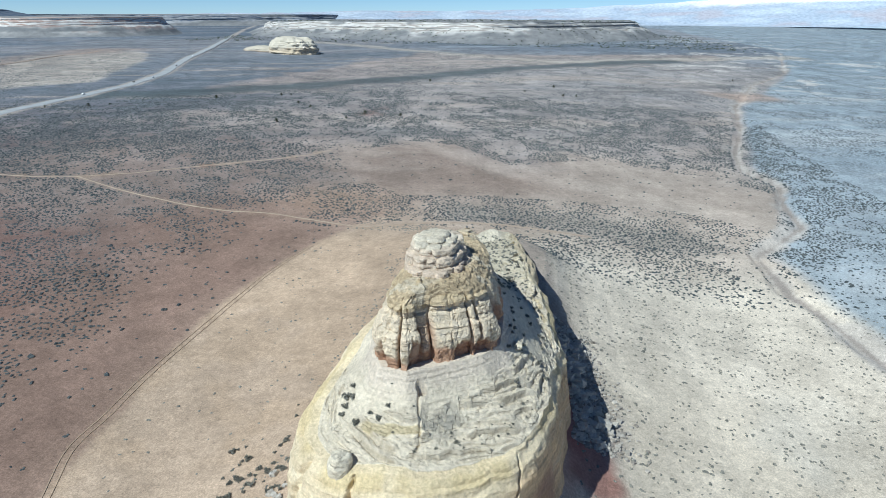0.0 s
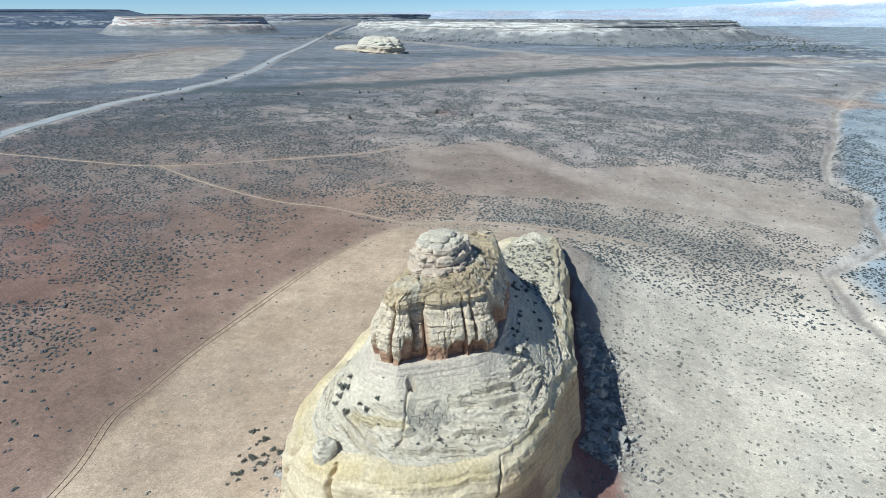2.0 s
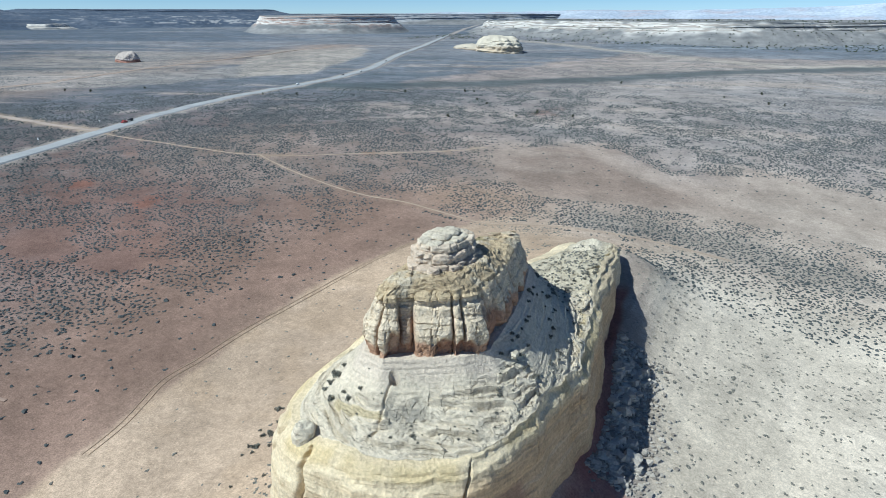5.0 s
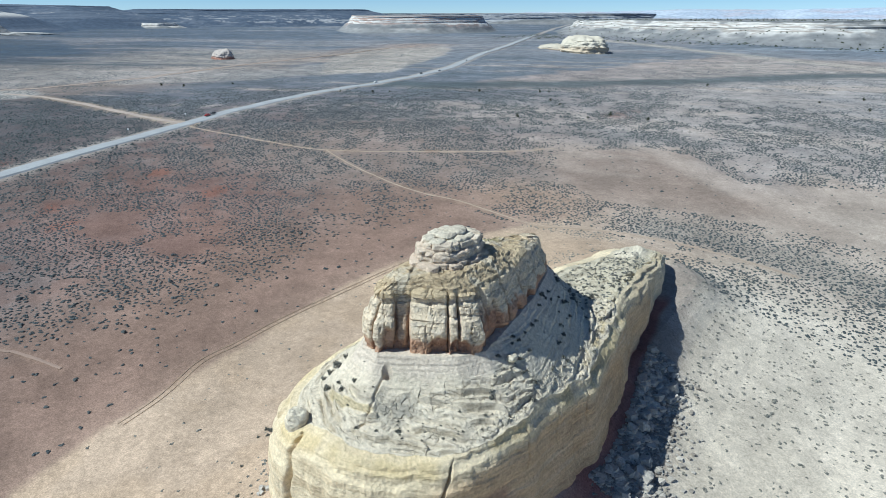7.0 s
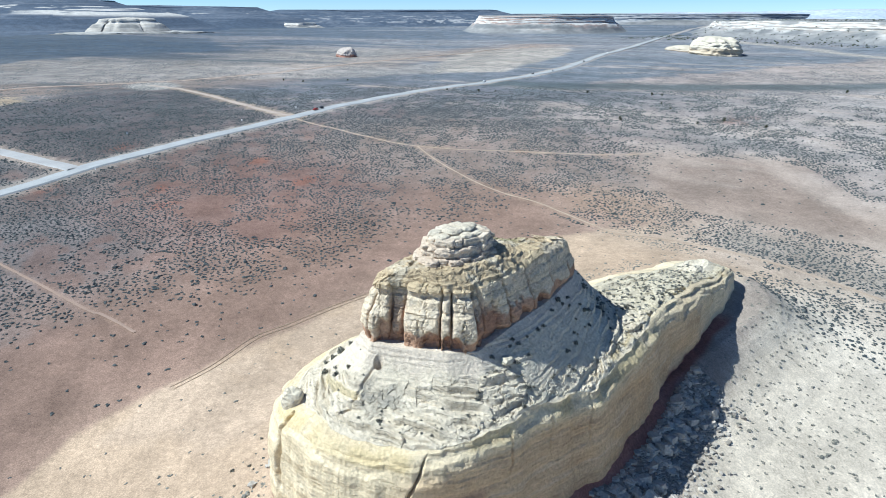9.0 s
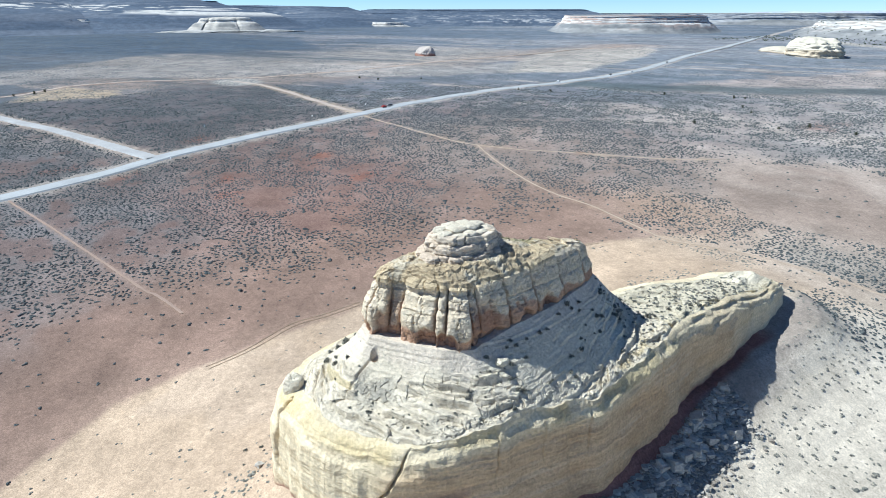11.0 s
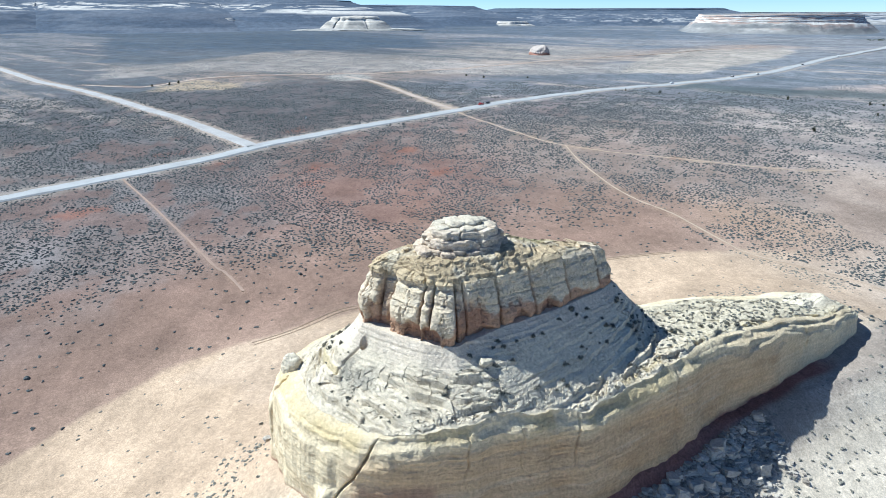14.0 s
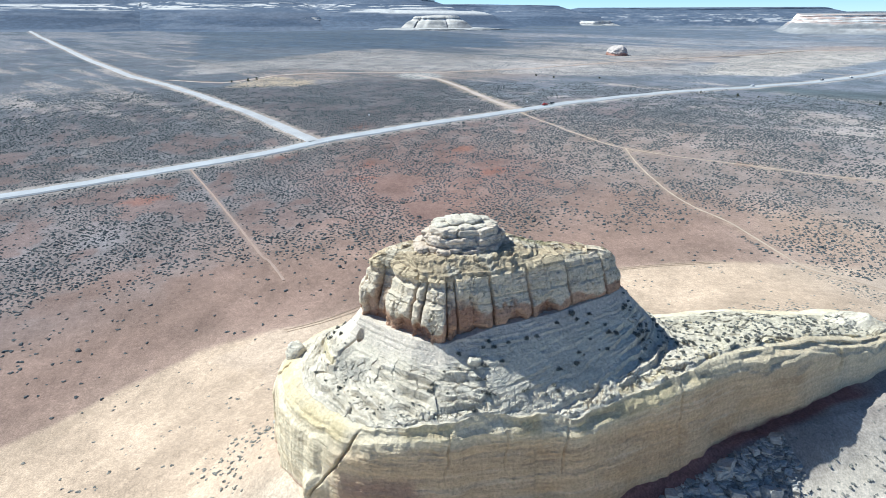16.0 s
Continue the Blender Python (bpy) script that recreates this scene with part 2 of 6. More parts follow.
def scrub_cover(x, y):
    """How thick the brush stands, 0 to 1."""
    edge = sand_edge(y) - x
    n = fbm(x / 45, y / 45, 0, 4, 21)
    n2 = fbm(x / 14, y / 14, 0, 3, 25)
    lanes = smooth(-0.34, 0.08, n2 + 0.6 * n + 0.6 * fbm(x / 7, y / 7, 0, 2, 27))
    c = smooth(14, 62, edge + 30 * n - np.interp(y, [0, 90, 160, 200, 250], [34, 22, 6, 10, 24])) * (0.15 + 0.85 * lanes)
    c = np.where(edge < 0, 0.08 + 0.22 * n2 + 0.10 * smooth(-20, 20, x) + 0.10 * smooth(110, 200, y) * smooth(-10, 15, x), np.maximum(c, 0.03))
    c = np.where((edge < 0) & (x < -18), 0.035 + 0.05 * n2, c)
    c = np.where((y > 262) & (x > -110), np.maximum(c, 0.08 + 0.85 * smooth(-0.18, 0.16, n2 + 0.6 * n)), c)
    c = np.where(inside(x, y, PAN) > -6, 0.015, c)
    c = np.maximum(c, 0.95 * smooth(-16, 2, inside(x, y, BAND) + 9 * n2))
    bank = line_distance(x, y, SPINE)
    left = np.exp(-((bank - 34) / 7) ** 2) * (x < -12) + 0.9 * np.exp(-((bank - 30) / 9) ** 2) * (x > -4) * (y > 160)
    c = np.maximum(c, 0.75 * left * smooth(-0.25, 0.2, n2 + 0.2))
    c = np.where((y > 185) & (y < 270) & (x > -12) & (x < 90), np.maximum(c, 0.30 + 0.35 * n2 + 0.25 * smooth(215, 250, y)), c)
    for sx, sy, r in BARE:
        c = c * smooth(0.55, 1.0, np.hypot(x - sx, y - sy) / r + 0.5 * n2)
    side = x - np.interp(y, [-100, 60, 196, 290, 423, 460, 738], [150, 140, 119, 107, 155, 145, 212])
    c = np.where(side > 5, np.maximum(c, 0.30 + 0.4 * n2), c)
    for line, wide in ((MAIN_ROAD, 9), (SIDE_ROAD, 8), (SPUR_ROAD, 6), (TRACK_A, 2.5), (TRACK_B, 2.5), (TRAIL, 2.2), (RED_TRACK, 4), (WASH, 4), (DUNE_TRACK, 3)):
        c = c * smooth(wide * 0.7, wide * 1.2, line_distance(x, y, line))
    return np.clip(c, 0, 1)


def soil_colour(x, y):
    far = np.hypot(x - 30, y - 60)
    n1, n2, n3 = fbm(x / 160, y / 160, 0, 4, 31), fbm(x / 40, y / 40, 0, 4, 35), fbm(x / 9, y / 9, 0, 3, 39)
    streak = fbm((x * 0.9 + y * 0.45) / 260, (y * 0.9 - x * 0.45) / 45, 0, 4, 43)
    streak = 0.6 * streak + 0.55 * fbm((x * 0.9 + y * 0.45) / 110, (y * 0.9 - x * 0.45) / 13, 0, 5, 45, 0.65)
    c = np.zeros(x.shape + (3,)) + (0.175, 0.15, 0.142)
    c = blend(c, np.maximum(smooth(-270, -350, x), 0.5 * smooth(120, 200, y)) * 0.8, (0.142, 0.127, 0.125))
    c = blend(c, smooth(0.05, 0.5, n1 + 0.5 * n2) * 0.5, (0.225, 0.165, 0.14))
    c = blend(c, smooth(0.1, 0.6, -n1 + 0.6 * n2) * 0.5, (0.18, 0.18, 0.185))
    bare = smooth(0.0, -0.3, fbm(x / 14, y / 14, 0, 3, 25) + 0.5 * fbm(x / 45, y / 45, 0, 4, 21))
    c = blend(c, bare * smooth(-110, -150, x) * 0.75, (0.165, 0.115, 0.10))
    # the far plain: grey sage flats with paler streaks, blue haze painted in
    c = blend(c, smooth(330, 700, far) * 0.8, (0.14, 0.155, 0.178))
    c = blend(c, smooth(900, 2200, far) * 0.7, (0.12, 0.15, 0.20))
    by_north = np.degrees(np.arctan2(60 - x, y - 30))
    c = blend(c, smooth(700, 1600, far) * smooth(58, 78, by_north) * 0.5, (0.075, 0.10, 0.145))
    # haze also lightens the northern distance, mixed into the soil colour
    north_haze = smooth(450, 1000, far) * smooth(64, 46, by_north)
    c = blend(c, north_haze * 0.6, (0.22, 0.245, 0.275))
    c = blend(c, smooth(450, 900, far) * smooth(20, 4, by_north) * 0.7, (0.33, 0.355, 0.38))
    c = blend(c, smooth(0.10, 0.32, streak) * smooth(280, 600, far) * (0.75 - 0.45 * smooth(1300, 2000, far)), (0.37, 0.315, 0.275))
    swath = fbm((x * 0.9 + y * 0.45) / 900, (y * 0.9 - x * 0.45) / 260, 0, 4, 44, 0.6)
    c = blend(c, smooth(0.06, 0.16, swath) * smooth(900, 1500, far) * 0.55, (0.30, 0.285, 0.285))
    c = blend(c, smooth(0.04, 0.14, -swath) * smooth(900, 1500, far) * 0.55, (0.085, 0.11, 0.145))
    c = blend(c, smooth(120, 25, line_distance(x, y, RED_TRACK[3:]) + 30 * n2) * 0.75, (0.34, 0.265, 0.215))
    c = blend(c, smooth(260, 60, line_distance(x, y, [(-1000, 150), (-860, 300), (-800, 420), (-900, 700)]) + 60 * n1) * 0.6, (0.36, 0.315, 0.27))
    c = blend(c, smooth(0.08, 0.4, -streak) * smooth(400, 800, far) * (0.7 - 0.3 * north_haze), (0.07, 0.095, 0.115))
    for shape, tint, much in ((TONGUE, (0.37, 0.30, 0.26), 0.75), (FLATS, (0.36, 0.325, 0.295), 0.75), (BLUE_FLATS, (0.075, 0.105, 0.145), 0.75), (PLOT, (0.135, 0.118, 0.118), 0.6)):
        c = blend(c, smooth(-14, 10, inside(x, y, shape) + 26 * n2) * much, tint)
    c = blend(c, smooth(-8, 8, inside(x, y, YARD) + 8 * n3) * 0.85, (0.45, 0.355, 0.245))
    north = smooth(-330, -120, x) * smooth(330, 460, y) * smooth(1500, 1000, y)
    c = blend(c, north * (0.75 + 0.3 * n2), (0.375, 0.33, 0.295))
    c = blend(c, smooth(190, 270, y) * smooth(-340, -250, x) * smooth(420, 330, y) * 0.6, (0.275, 0.222, 0.185))
    c = blend(c, north * smooth(0.12, 0.4, streak + 0.4 * n2) * 0.7, (0.38, 0.325, 0.28))
    c = blend(c, north * smooth(0.1, 0.45, -streak + 0.4 * n2) * 0.7, (0.19, 0.185, 0.18))
    # bare brown ground beside the sand, then the sand itself
    edge = sand_edge(y) - x + 4 * n2 + 1.2 * n3
    c = blend(c, smooth(-10, 4, edge) * (1 - smooth(30, 130, edge + 20 * n2)) * smooth(310, 280, y) * 0.85, (0.232, 0.154, 0.115))
    c = blend(c, smooth(16, 2, edge + 8 * n2) * smooth(300, 270, y) * 0.6, (0.29, 0.205, 0.155))
    sand = smooth(2.2, -1.6, edge) * smooth(330, 262, y + 10 * n2)
    c = blend(c, sand, (0.425, 0.32, 0.225))
    c = blend(c, sand * smooth(0.0, 0.4, n2 + 0.5 * n3) * 0.35, (0.36, 0.285, 0.22))
    east = smooth(-25, 30, x + 12 * n1 + 6 * n2) * (y < 420)
    c = blend(c, sand * east * 0.9, (0.60, 0.53, 0.42))
    c = blend(c, sand * east * smooth(0.05, 0.4, n2) * 0.4, (0.55, 0.51, 0.43))
    c = blend(c, sand * smooth(0, 40, x) * smooth(120, 200, y) * 0.7, (0.63, 0.56, 0.455))
    c = blend(c, smooth(235, 300, y + 14 * n2) * smooth(420, 330, y) * smooth(-140, -40, x) * 0.8, (0.39, 0.325, 0.265))
    pan = smooth(-26, 14, inside(x, y, PAN) + 22 * n2)
    c = blend(c, pan * 0.85, (0.265, 0.205, 0.165))
    c = blend(c, smooth(17, 5, line_distance(x, y, [(-85, 440), (-45, 408), (3, 385), (66, 360), (110, 345)]) + 12 * n2) * 0.5, (0.43, 0.36, 0.30))
    c = blend(c, pan * smooth(0.1, 0.5, streak + 0.5 * n2) * 0.5, (0.40, 0.335, 0.28))
    c = blend(c, smooth(-20, 60, x) * smooth(230, 290, y) * smooth(480, 400, y) * 0.55, (0.47, 0.405, 0.335))
    c = blend(c, smooth(60, 8, np.hypot(x + 95, (y - 300) * 1.6)) * 0.55, (0.34, 0.23, 0.155))
    c = blend(c, smooth(-10, 6, inside(x, y, BAND) + 9 * n2) * 0.6, (0.24, 0.22, 0.19))
    c = blend(c, smooth(85, 25, np.hypot(x + 225, (y - 160) * 0.8) + 40 * n2) * 0.45, (0.215, 0.125, 0.098))
    # rust-red bare scars in the brush
    for sx, sy, r in BARE:
        c = blend(c, smooth(1.1, 0.5, np.hypot(x - sx, (y - sy) * 0.9) / r + 0.7 * n3 + 0.6 * n2) * 0.75, (0.185, 0.118, 0.095))
    for sx, sy, r in SCARS + [(-189, 338, 5), (-140, 530, 14), (-300, 90, 6), (-330, 60, 8), (-352, 150, 7), (-240, 20, 6)]:
        c = blend(c, smooth(1.0, 0.5, np.hypot(x - sx, (y - sy) * 0.6) / r + 1.1 * n3 + 0.6 * n2) * 0.55, (0.24, 0.108, 0.075))
    # east of the wash: pale sage flat, blue haze painted into the tone
    side = x - np.interp(y, [-100, 60, 196, 290, 423, 460, 738, 1153, 1611], [150, 140, 119, 107, 155, 145, 212, 398, 534])
    c = blend(c, smooth(2, 14, side + 5 * n2) * 0.85, (0.295, 0.352, 0.385))
    c = blend(c, smooth(0.0, 0.4, streak) * smooth(10, 30, side) * 0.45, (0.45, 0.46, 0.45))
    wash = line_distance(x, y, WASH)
    c = blend(c, smooth(6, 1.5, wash + 14 * n2 + 3 * n3) * 0.8, (0.46, 0.42, 0.37))
    c = blend(c, smooth(2.2, 0.8, wash + 2 * n3) * 0.7, (0.27, 0.23, 0.20))
    c = blend(c, smooth(45, 15, np.hypot((x - 250) / 1.4, y - 831) + 20 * n2) * 0.7, (0.42, 0.31, 0.24))
    chalk = smooth(0.22, 0.34, streak + 0.5 * n2) * smooth(150, 260, x) * smooth(850, 1000, y) * smooth(2700, 2000, y) * smooth(900, 500, x)
    c = blend(c, chalk * 0.8, (0.58, 0.55, 0.50))
    c = blend(c, smooth(40, 10, line_distance(x, y, FAR_WASH) + 12 * n2) * 0.75, (0.48, 0.43, 0.36))
    c = blend(c, smooth(45, 12, line_distance(x, y, DARK_BAND) + 12 * n2) * 0.85, (0.085, 0.105, 0.11))
    c = blend(c, smooth(-8, 5, inside(x, y, FIELD) + 5 * n2) * (0.8 + 0.3 * streak), (0.42, 0.37, 0.315))
    # roads and tracks: worn pale edges
    for line, wide, colour in ((MAIN_ROAD, 13, (0.36, 0.32, 0.28)), (SIDE_ROAD, 11, (0.42, 0.35, 0.29)), (SPUR_ROAD, 9, (0.36, 0.29, 0.22)), (RED_TRACK, 7, (0.36, 0.24, 0.17))):
        c = blend(c, smooth(wide, wide * 0.6, line_distance(x, y, line) + 1.5 * n3) * (0.85 if wide > 8 else 0.5), colour)
    c = blend(c, smooth(26, 16, np.hypot((x + 632) / 1.6, (y - 262) / 1.2) + 3 * n2), (0.42, 0.39, 0.35))
    for line, wide, colour in ((TRACK_A, 1.7, (0.37, 0.275, 0.18)), (TRACK_B, 1.8, (0.37, 0.275, 0.19)), (TRAIL, 1.1, (0.36, 0.25, 0.18)), (DUNE_TRACK, 0.8, (0.42, 0.31, 0.215))):
        c = blend(c, smooth(wide * 1.3, wide * 0.5, line_distance(x, y, line) + 0.6 * n3 + 0.5 * n2) * 0.35, colour)
    ruts = np.abs(line_distance(x, y, DUNE_TRACK) - 0.9) + 0.25 * n3
    c = blend(c, smooth(0.6, 0.15, ruts) * 0.45, (0.30, 0.225, 0.165))
    # red mudstone and grey talus at the foot of the butte
    foot = line_distance(x, y, SPINE) + 3 * n3
    away_wall = -inside(x, y, RIM)
    c = blend(c, smooth(19, 12, away_wall + 5 * n2) * smooth(-6, 0, x) * smooth(108, 118, y) * 0.8, (0.27, 0.23, 0.20))
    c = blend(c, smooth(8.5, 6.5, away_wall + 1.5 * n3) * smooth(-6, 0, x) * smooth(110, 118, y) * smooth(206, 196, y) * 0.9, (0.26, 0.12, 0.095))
    c = blend(c, smooth(27, 23.5, foot) * smooth(-0.1, 0.3, n2) * smooth(175, 160, y) * 0.8, (0.27, 0.13, 0.10))
    c = blend(c, smooth(9, 3, np.hypot((x - 20), (y - 112) * 0.55) + 3 * n3) * 0.85, (0.27, 0.125, 0.10))
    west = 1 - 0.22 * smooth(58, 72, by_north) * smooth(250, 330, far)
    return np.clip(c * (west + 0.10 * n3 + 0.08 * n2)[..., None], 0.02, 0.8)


g = Nodes("desert_soil", 0.95, 0.1)
fine, grit = g.noise(0.35, 6), g.noise(2.6, 5, (1, 1, 1), 0.65)
soil = g.add("ShaderNodeAttribute", attribute_name="tone")
spot = g.add("ShaderNodeTexVoronoi", {"Vector": g.place, "Scale": 0.42}).outputs["Distance"]
brushy = g.math("MULTIPLY", g.ramp(spot, 0.40, 0.52, 1.0, 0.0), soil.outputs["Alpha"])
tone = g.mix(brushy, soil.outputs["Color"], (0.088, 0.10, 0.105))
tone = g.scale(tone, g.ramp(fine, 0.3, 0.7, 0.9, 1.1))
tone = g.scale(tone, g.ramp(grit, 0.3, 0.7, 0.66, 1.32))
tone = g.scale(tone, g.ramp(g.noise(0.9, 5), 0.35, 0.65, 0.9, 1.1))
tone = g.scale(tone, g.ramp(g.noise(0.045, 8, (1, 1, 1), 0.7), 0.35, 0.65, 0.84, 1.16))
tone = g.scale(tone, g.ramp(g.noise(0.012, 9, (1, 1, 1), 0.75), 0.4, 0.6, 0.9, 1.1))
SOIL = g.finish(tone, g.math("ADD", fine, g.math("MULTIPLY", grit, 0.25)), 0.6, 0.35)

angles = np.radians(np.r_[np.linspace(-40, 116, 1000), np.linspace(118, 318, 70)])
depress = np.radians(np.r_[np.linspace(58, 9.2, 190), np.linspace(9, 1.08, 230)])
rings = np.r_[0.01, 4, 15, 30, 95 / np.tan(depress)]
gx = 48 - rings[:, None] * np.sin(angles)[None]
gy = 18 + rings[:, None] * np.cos(angles)[None]
gz = ground_height(gx, gy)
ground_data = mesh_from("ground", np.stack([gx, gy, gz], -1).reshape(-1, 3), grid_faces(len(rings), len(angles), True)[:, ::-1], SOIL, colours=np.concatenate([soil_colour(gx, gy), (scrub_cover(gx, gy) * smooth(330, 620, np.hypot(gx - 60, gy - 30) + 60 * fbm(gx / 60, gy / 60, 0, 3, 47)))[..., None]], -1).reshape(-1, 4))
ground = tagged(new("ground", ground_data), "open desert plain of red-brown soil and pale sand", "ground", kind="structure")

# ---- the butte: layered sandstone body, dome, upper tier and summit ----
TIER = [(-20.9, 91.2), (-15.9, 90.0), (-11.7, 93.2), (-8, 95), (-3.7, 98), (-0.6, 102.5), (-0.4, 109), (-1, 115.4), (-3.3, 127), (-6.5, 138), (-9.5, 143.5), (-14, 143), (-18, 135), (-21.5, 122), (-24, 108), (-24, 97)]


DOME_FOOT = [p for p in TIER if p != (-11.7, 93.2)]


def dome_height(x, y):
    d = np.maximum(-inside(x, y, DOME_FOOT), 0)
    front = smooth(114, 100, y + 0.4 * np.maximum(x, 0))
    z_front = 49.5 - 4.2 * (1 - np.exp(-d / 3.2)) - 0.52 * d
    z_side = 51.8 - 1.12 * d
    z = z_front * front + z_side * (1 - front)
    crest = np.interp(y, [80, 120, 150, 165, 185, 200, 209, 213, 219, 226], [30, 36, 40.5, 40.5, 38.6, 35.2, 33.6, 33.8, 32.6, 28])
    off = x - np.interp(y, [140, 220], [2, -6])
    ridge = crest - 0.10 * np.maximum(-off, 0) - 0.006 * off ** 2
    k = 3.0
    back = smooth(92, 112, y)
    return z * (1 - back) + (np.logaddexp(z / k, ridge / k) * k - 0.3) * back


def stone(name, bump=0.7, spread=0.35, bedded=1.6, beds=1.7):
    """Weathered sandstone: the tone of the bed, stained, banded and grained."""
    r = Nodes(name, 0.93, 0.12)
    warp = r.noise(0.25, 3)
    band = r.noise(1.0, 6, (0.10, 0.10, 1.9), 0.65)
    blot, grain, grit = r.noise(0.14, 5), r.noise(1.6, 6), r.noise(7.0, 4)
    seam = r.noise(0.55, 7, (1, 1, 1.6), 0.6)
    joint = r.noise(0.45, 5, (0.35, 0.35, 2.4), 0.55)
    crack = r.ramp(r.math("ABSOLUTE", r.math("SUBTRACT", seam, 0.5)), 0.0, 0.012)
    crack = r.math("MAXIMUM", crack, r.ramp(warp, 0.50, 0.56))
    split = r.ramp(r.math("ABSOLUTE", r.math("SUBTRACT", joint, 0.47)), 0.0, 0.014)
    crack = r.math("MULTIPLY", crack, r.math("MAXIMUM", split, r.ramp(warp, 0.42, 0.36)))
    dip = r.add("ShaderNodeVectorMath", {0: r.place, 1: (0.17, -0.05, 1.0)}, operation="DOT_PRODUCT").outputs["Value"]
    lay = r.math("FRACT", r.math("ADD", r.math("MULTIPLY", dip, beds), r.math("MULTIPLY", r.noise(0.22, 5), 4.0)))
    laid = r.math("MULTIPLY", r.ramp(lay, 0.02, 0.13, 1.0, 0.0), r.ramp(r.noise(0.38, 4), 0.47, 0.58))
    bend = r.add("ShaderNodeVectorMath", {0: r.add("ShaderNodeTexNoise", {"Vector": r.place, "Scale": 0.6, "Detail": 4.0}).outputs["Color"], 1: (2.2, 2.2, 2.2)}, operation="MULTIPLY").outputs[0]
    bent = r.add("ShaderNodeVectorMath", {0: r.add("ShaderNodeVectorMath", {0: r.place, 1: (0.55, 0.55, 1.5)}, operation="MULTIPLY").outputs[0], 1: bend}, operation="ADD").outputs[0]
    gap = r.add("ShaderNodeTexVoronoi", {"Vector": bent, "Scale": 0.36}, feature="DISTANCE_TO_EDGE").outputs["Distance"]
    gap = r.math("MULTIPLY", r.ramp(gap, 0.0, 0.022, 1.0, 0.0), r.ramp(r.noise(0.27, 3, (1, 1, 0.6)), 0.53, 0.61))
    gap = r.math("MULTIPLY", r.math("MAXIMUM", gap, laid), r.add("ShaderNodeAttribute", attribute_name="tone").outputs["Alpha"])
    colour = r.scale(r.attribute(), r.ramp(blot, 0.3, 0.7, 1 - spread * 0.45, 1 + spread * 0.4))
    colour = r.scale(colour, r.ramp(band, 0.3, 0.7, 1 - spread * 0.4, 1 + spread * 0.32))
    colour = r.scale(colour, r.ramp(grain, 0.3, 0.7, 0.82, 1.16))
    colour = r.scale(colour, r.ramp(grit, 0.35, 0.65, 0.86, 1.12))
    colour = r.mix(r.ramp(r.noise(0.5, 5, (1, 1, 0.25)), 0.58, 0.75, 0.0, 0.28), colour, (0.36, 0.28, 0.19))
    colour = r.scale(colour, r.ramp(crack, 0.0, 1.0, 0.9, 1.0))
    colour = r.scale(colour, r.ramp(gap, 0.0, 1.0, 1.0, 0.72))
    worn = r.ramp(r.add("ShaderNodeAttribute", attribute_name="tone").outputs["Alpha"], 0.0, 1.0, 0.25, 1.0)
    height = r.math("ADD", r.math("MULTIPLY", grain, 1.2), r.math("MULTIPLY", r.math("MULTIPLY", band, bedded), worn))
    height = r.math("ADD", height, r.math("ADD", r.math("MULTIPLY", grit, 0.25), r.math("MULTIPLY", crack, 0.12)))
    colour = r.mix(1.0, colour, (1.0, 0.985, 0.94), "MULTIPLY")
    height = r.math("SUBTRACT", height, r.math("MULTIPLY", gap, 0.8))
    return r.finish(colour, height, bump, 0.34)


BUTTE = stone("butte_sandstone", 0.75, 0.24, 0.9)
BLOCKS = stone("block_sandstone", 0.85, 0.26, 1.0, 0.7)

butte = tagged(new("sandstone_butte"), "pale layered sandstone butte with a stacked summit rising from desert", "butte")

# body: wall rings from the foot to the rim, then rings across the dome
fine_rim = spline(RIM, 4000)
weight = np.where((fine_rim[:, 1] < 165) & (fine_rim[:, 0] > -24) | (fine_rim[:, 0] > -3), 1.0, 0.22)
cum = np.cumsum(weight)
COLS, WALL, CAP = 1400, 84, 150
INWARD = np.r_[np.linspace(0, 0.78, CAP - 10), np.linspace(0.8, 1, 10)][1:]
pick = np.searchsorted(cum, np.linspace(0, cum[-1], COLS, endpoint=False) + 0.01)
rim = fine_rim[np.clip(pick, 0, 3999)]
tangent = (np.roll(fine_rim, -40, 0) - np.roll(fine_rim, 40, 0))[np.clip(pick, 0, 3999)]
arc = pick * np.linalg.norm(np.diff(fine_rim[:, :2], axis=0), axis=1).mean()
normal = np.stack([tangent[:, 1], -tangent[:, 0]], 1)
normal /= np.linalg.norm(normal, axis=1)[:, None]
spine_xy = np.stack([np.full(COLS, -10.0), np.clip(rim[:, 1], 98, 213)], 1)
rim_wave = 0.8 * fbm(arc / 9, 0 * arc, 0, 3, 51) + 0.35 * fbm(arc / 2.2, 0 * arc, 0, 3, 52)
edge_xy = rim + normal * rim_wave[:, None]
rim_z = dome_height(edge_xy[:, 0], edge_xy[:, 1])
foot_z = ground_height(rim[:, 0] + 7 * normal[:, 0], rim[:, 1] + 7 * normal[:, 1]) - 2.0
swell = np.interp(rim[:, 1], [78, 90, 110, 150, 185, 225], [5.5, 4.8, 4.2, 5.2, 5.0, 2.6])
swell = np.where(rim[:, 0] < -8, np.interp(rim[:, 0], [-22, -8], [6.8, 5.5]), swell)


def rift(px, py):
    """The place along the wall of an upright crack at (px, py)."""
    return arc[np.argmin(np.hypot(rim[:, 0] - px, rim[:, 1] - py))]


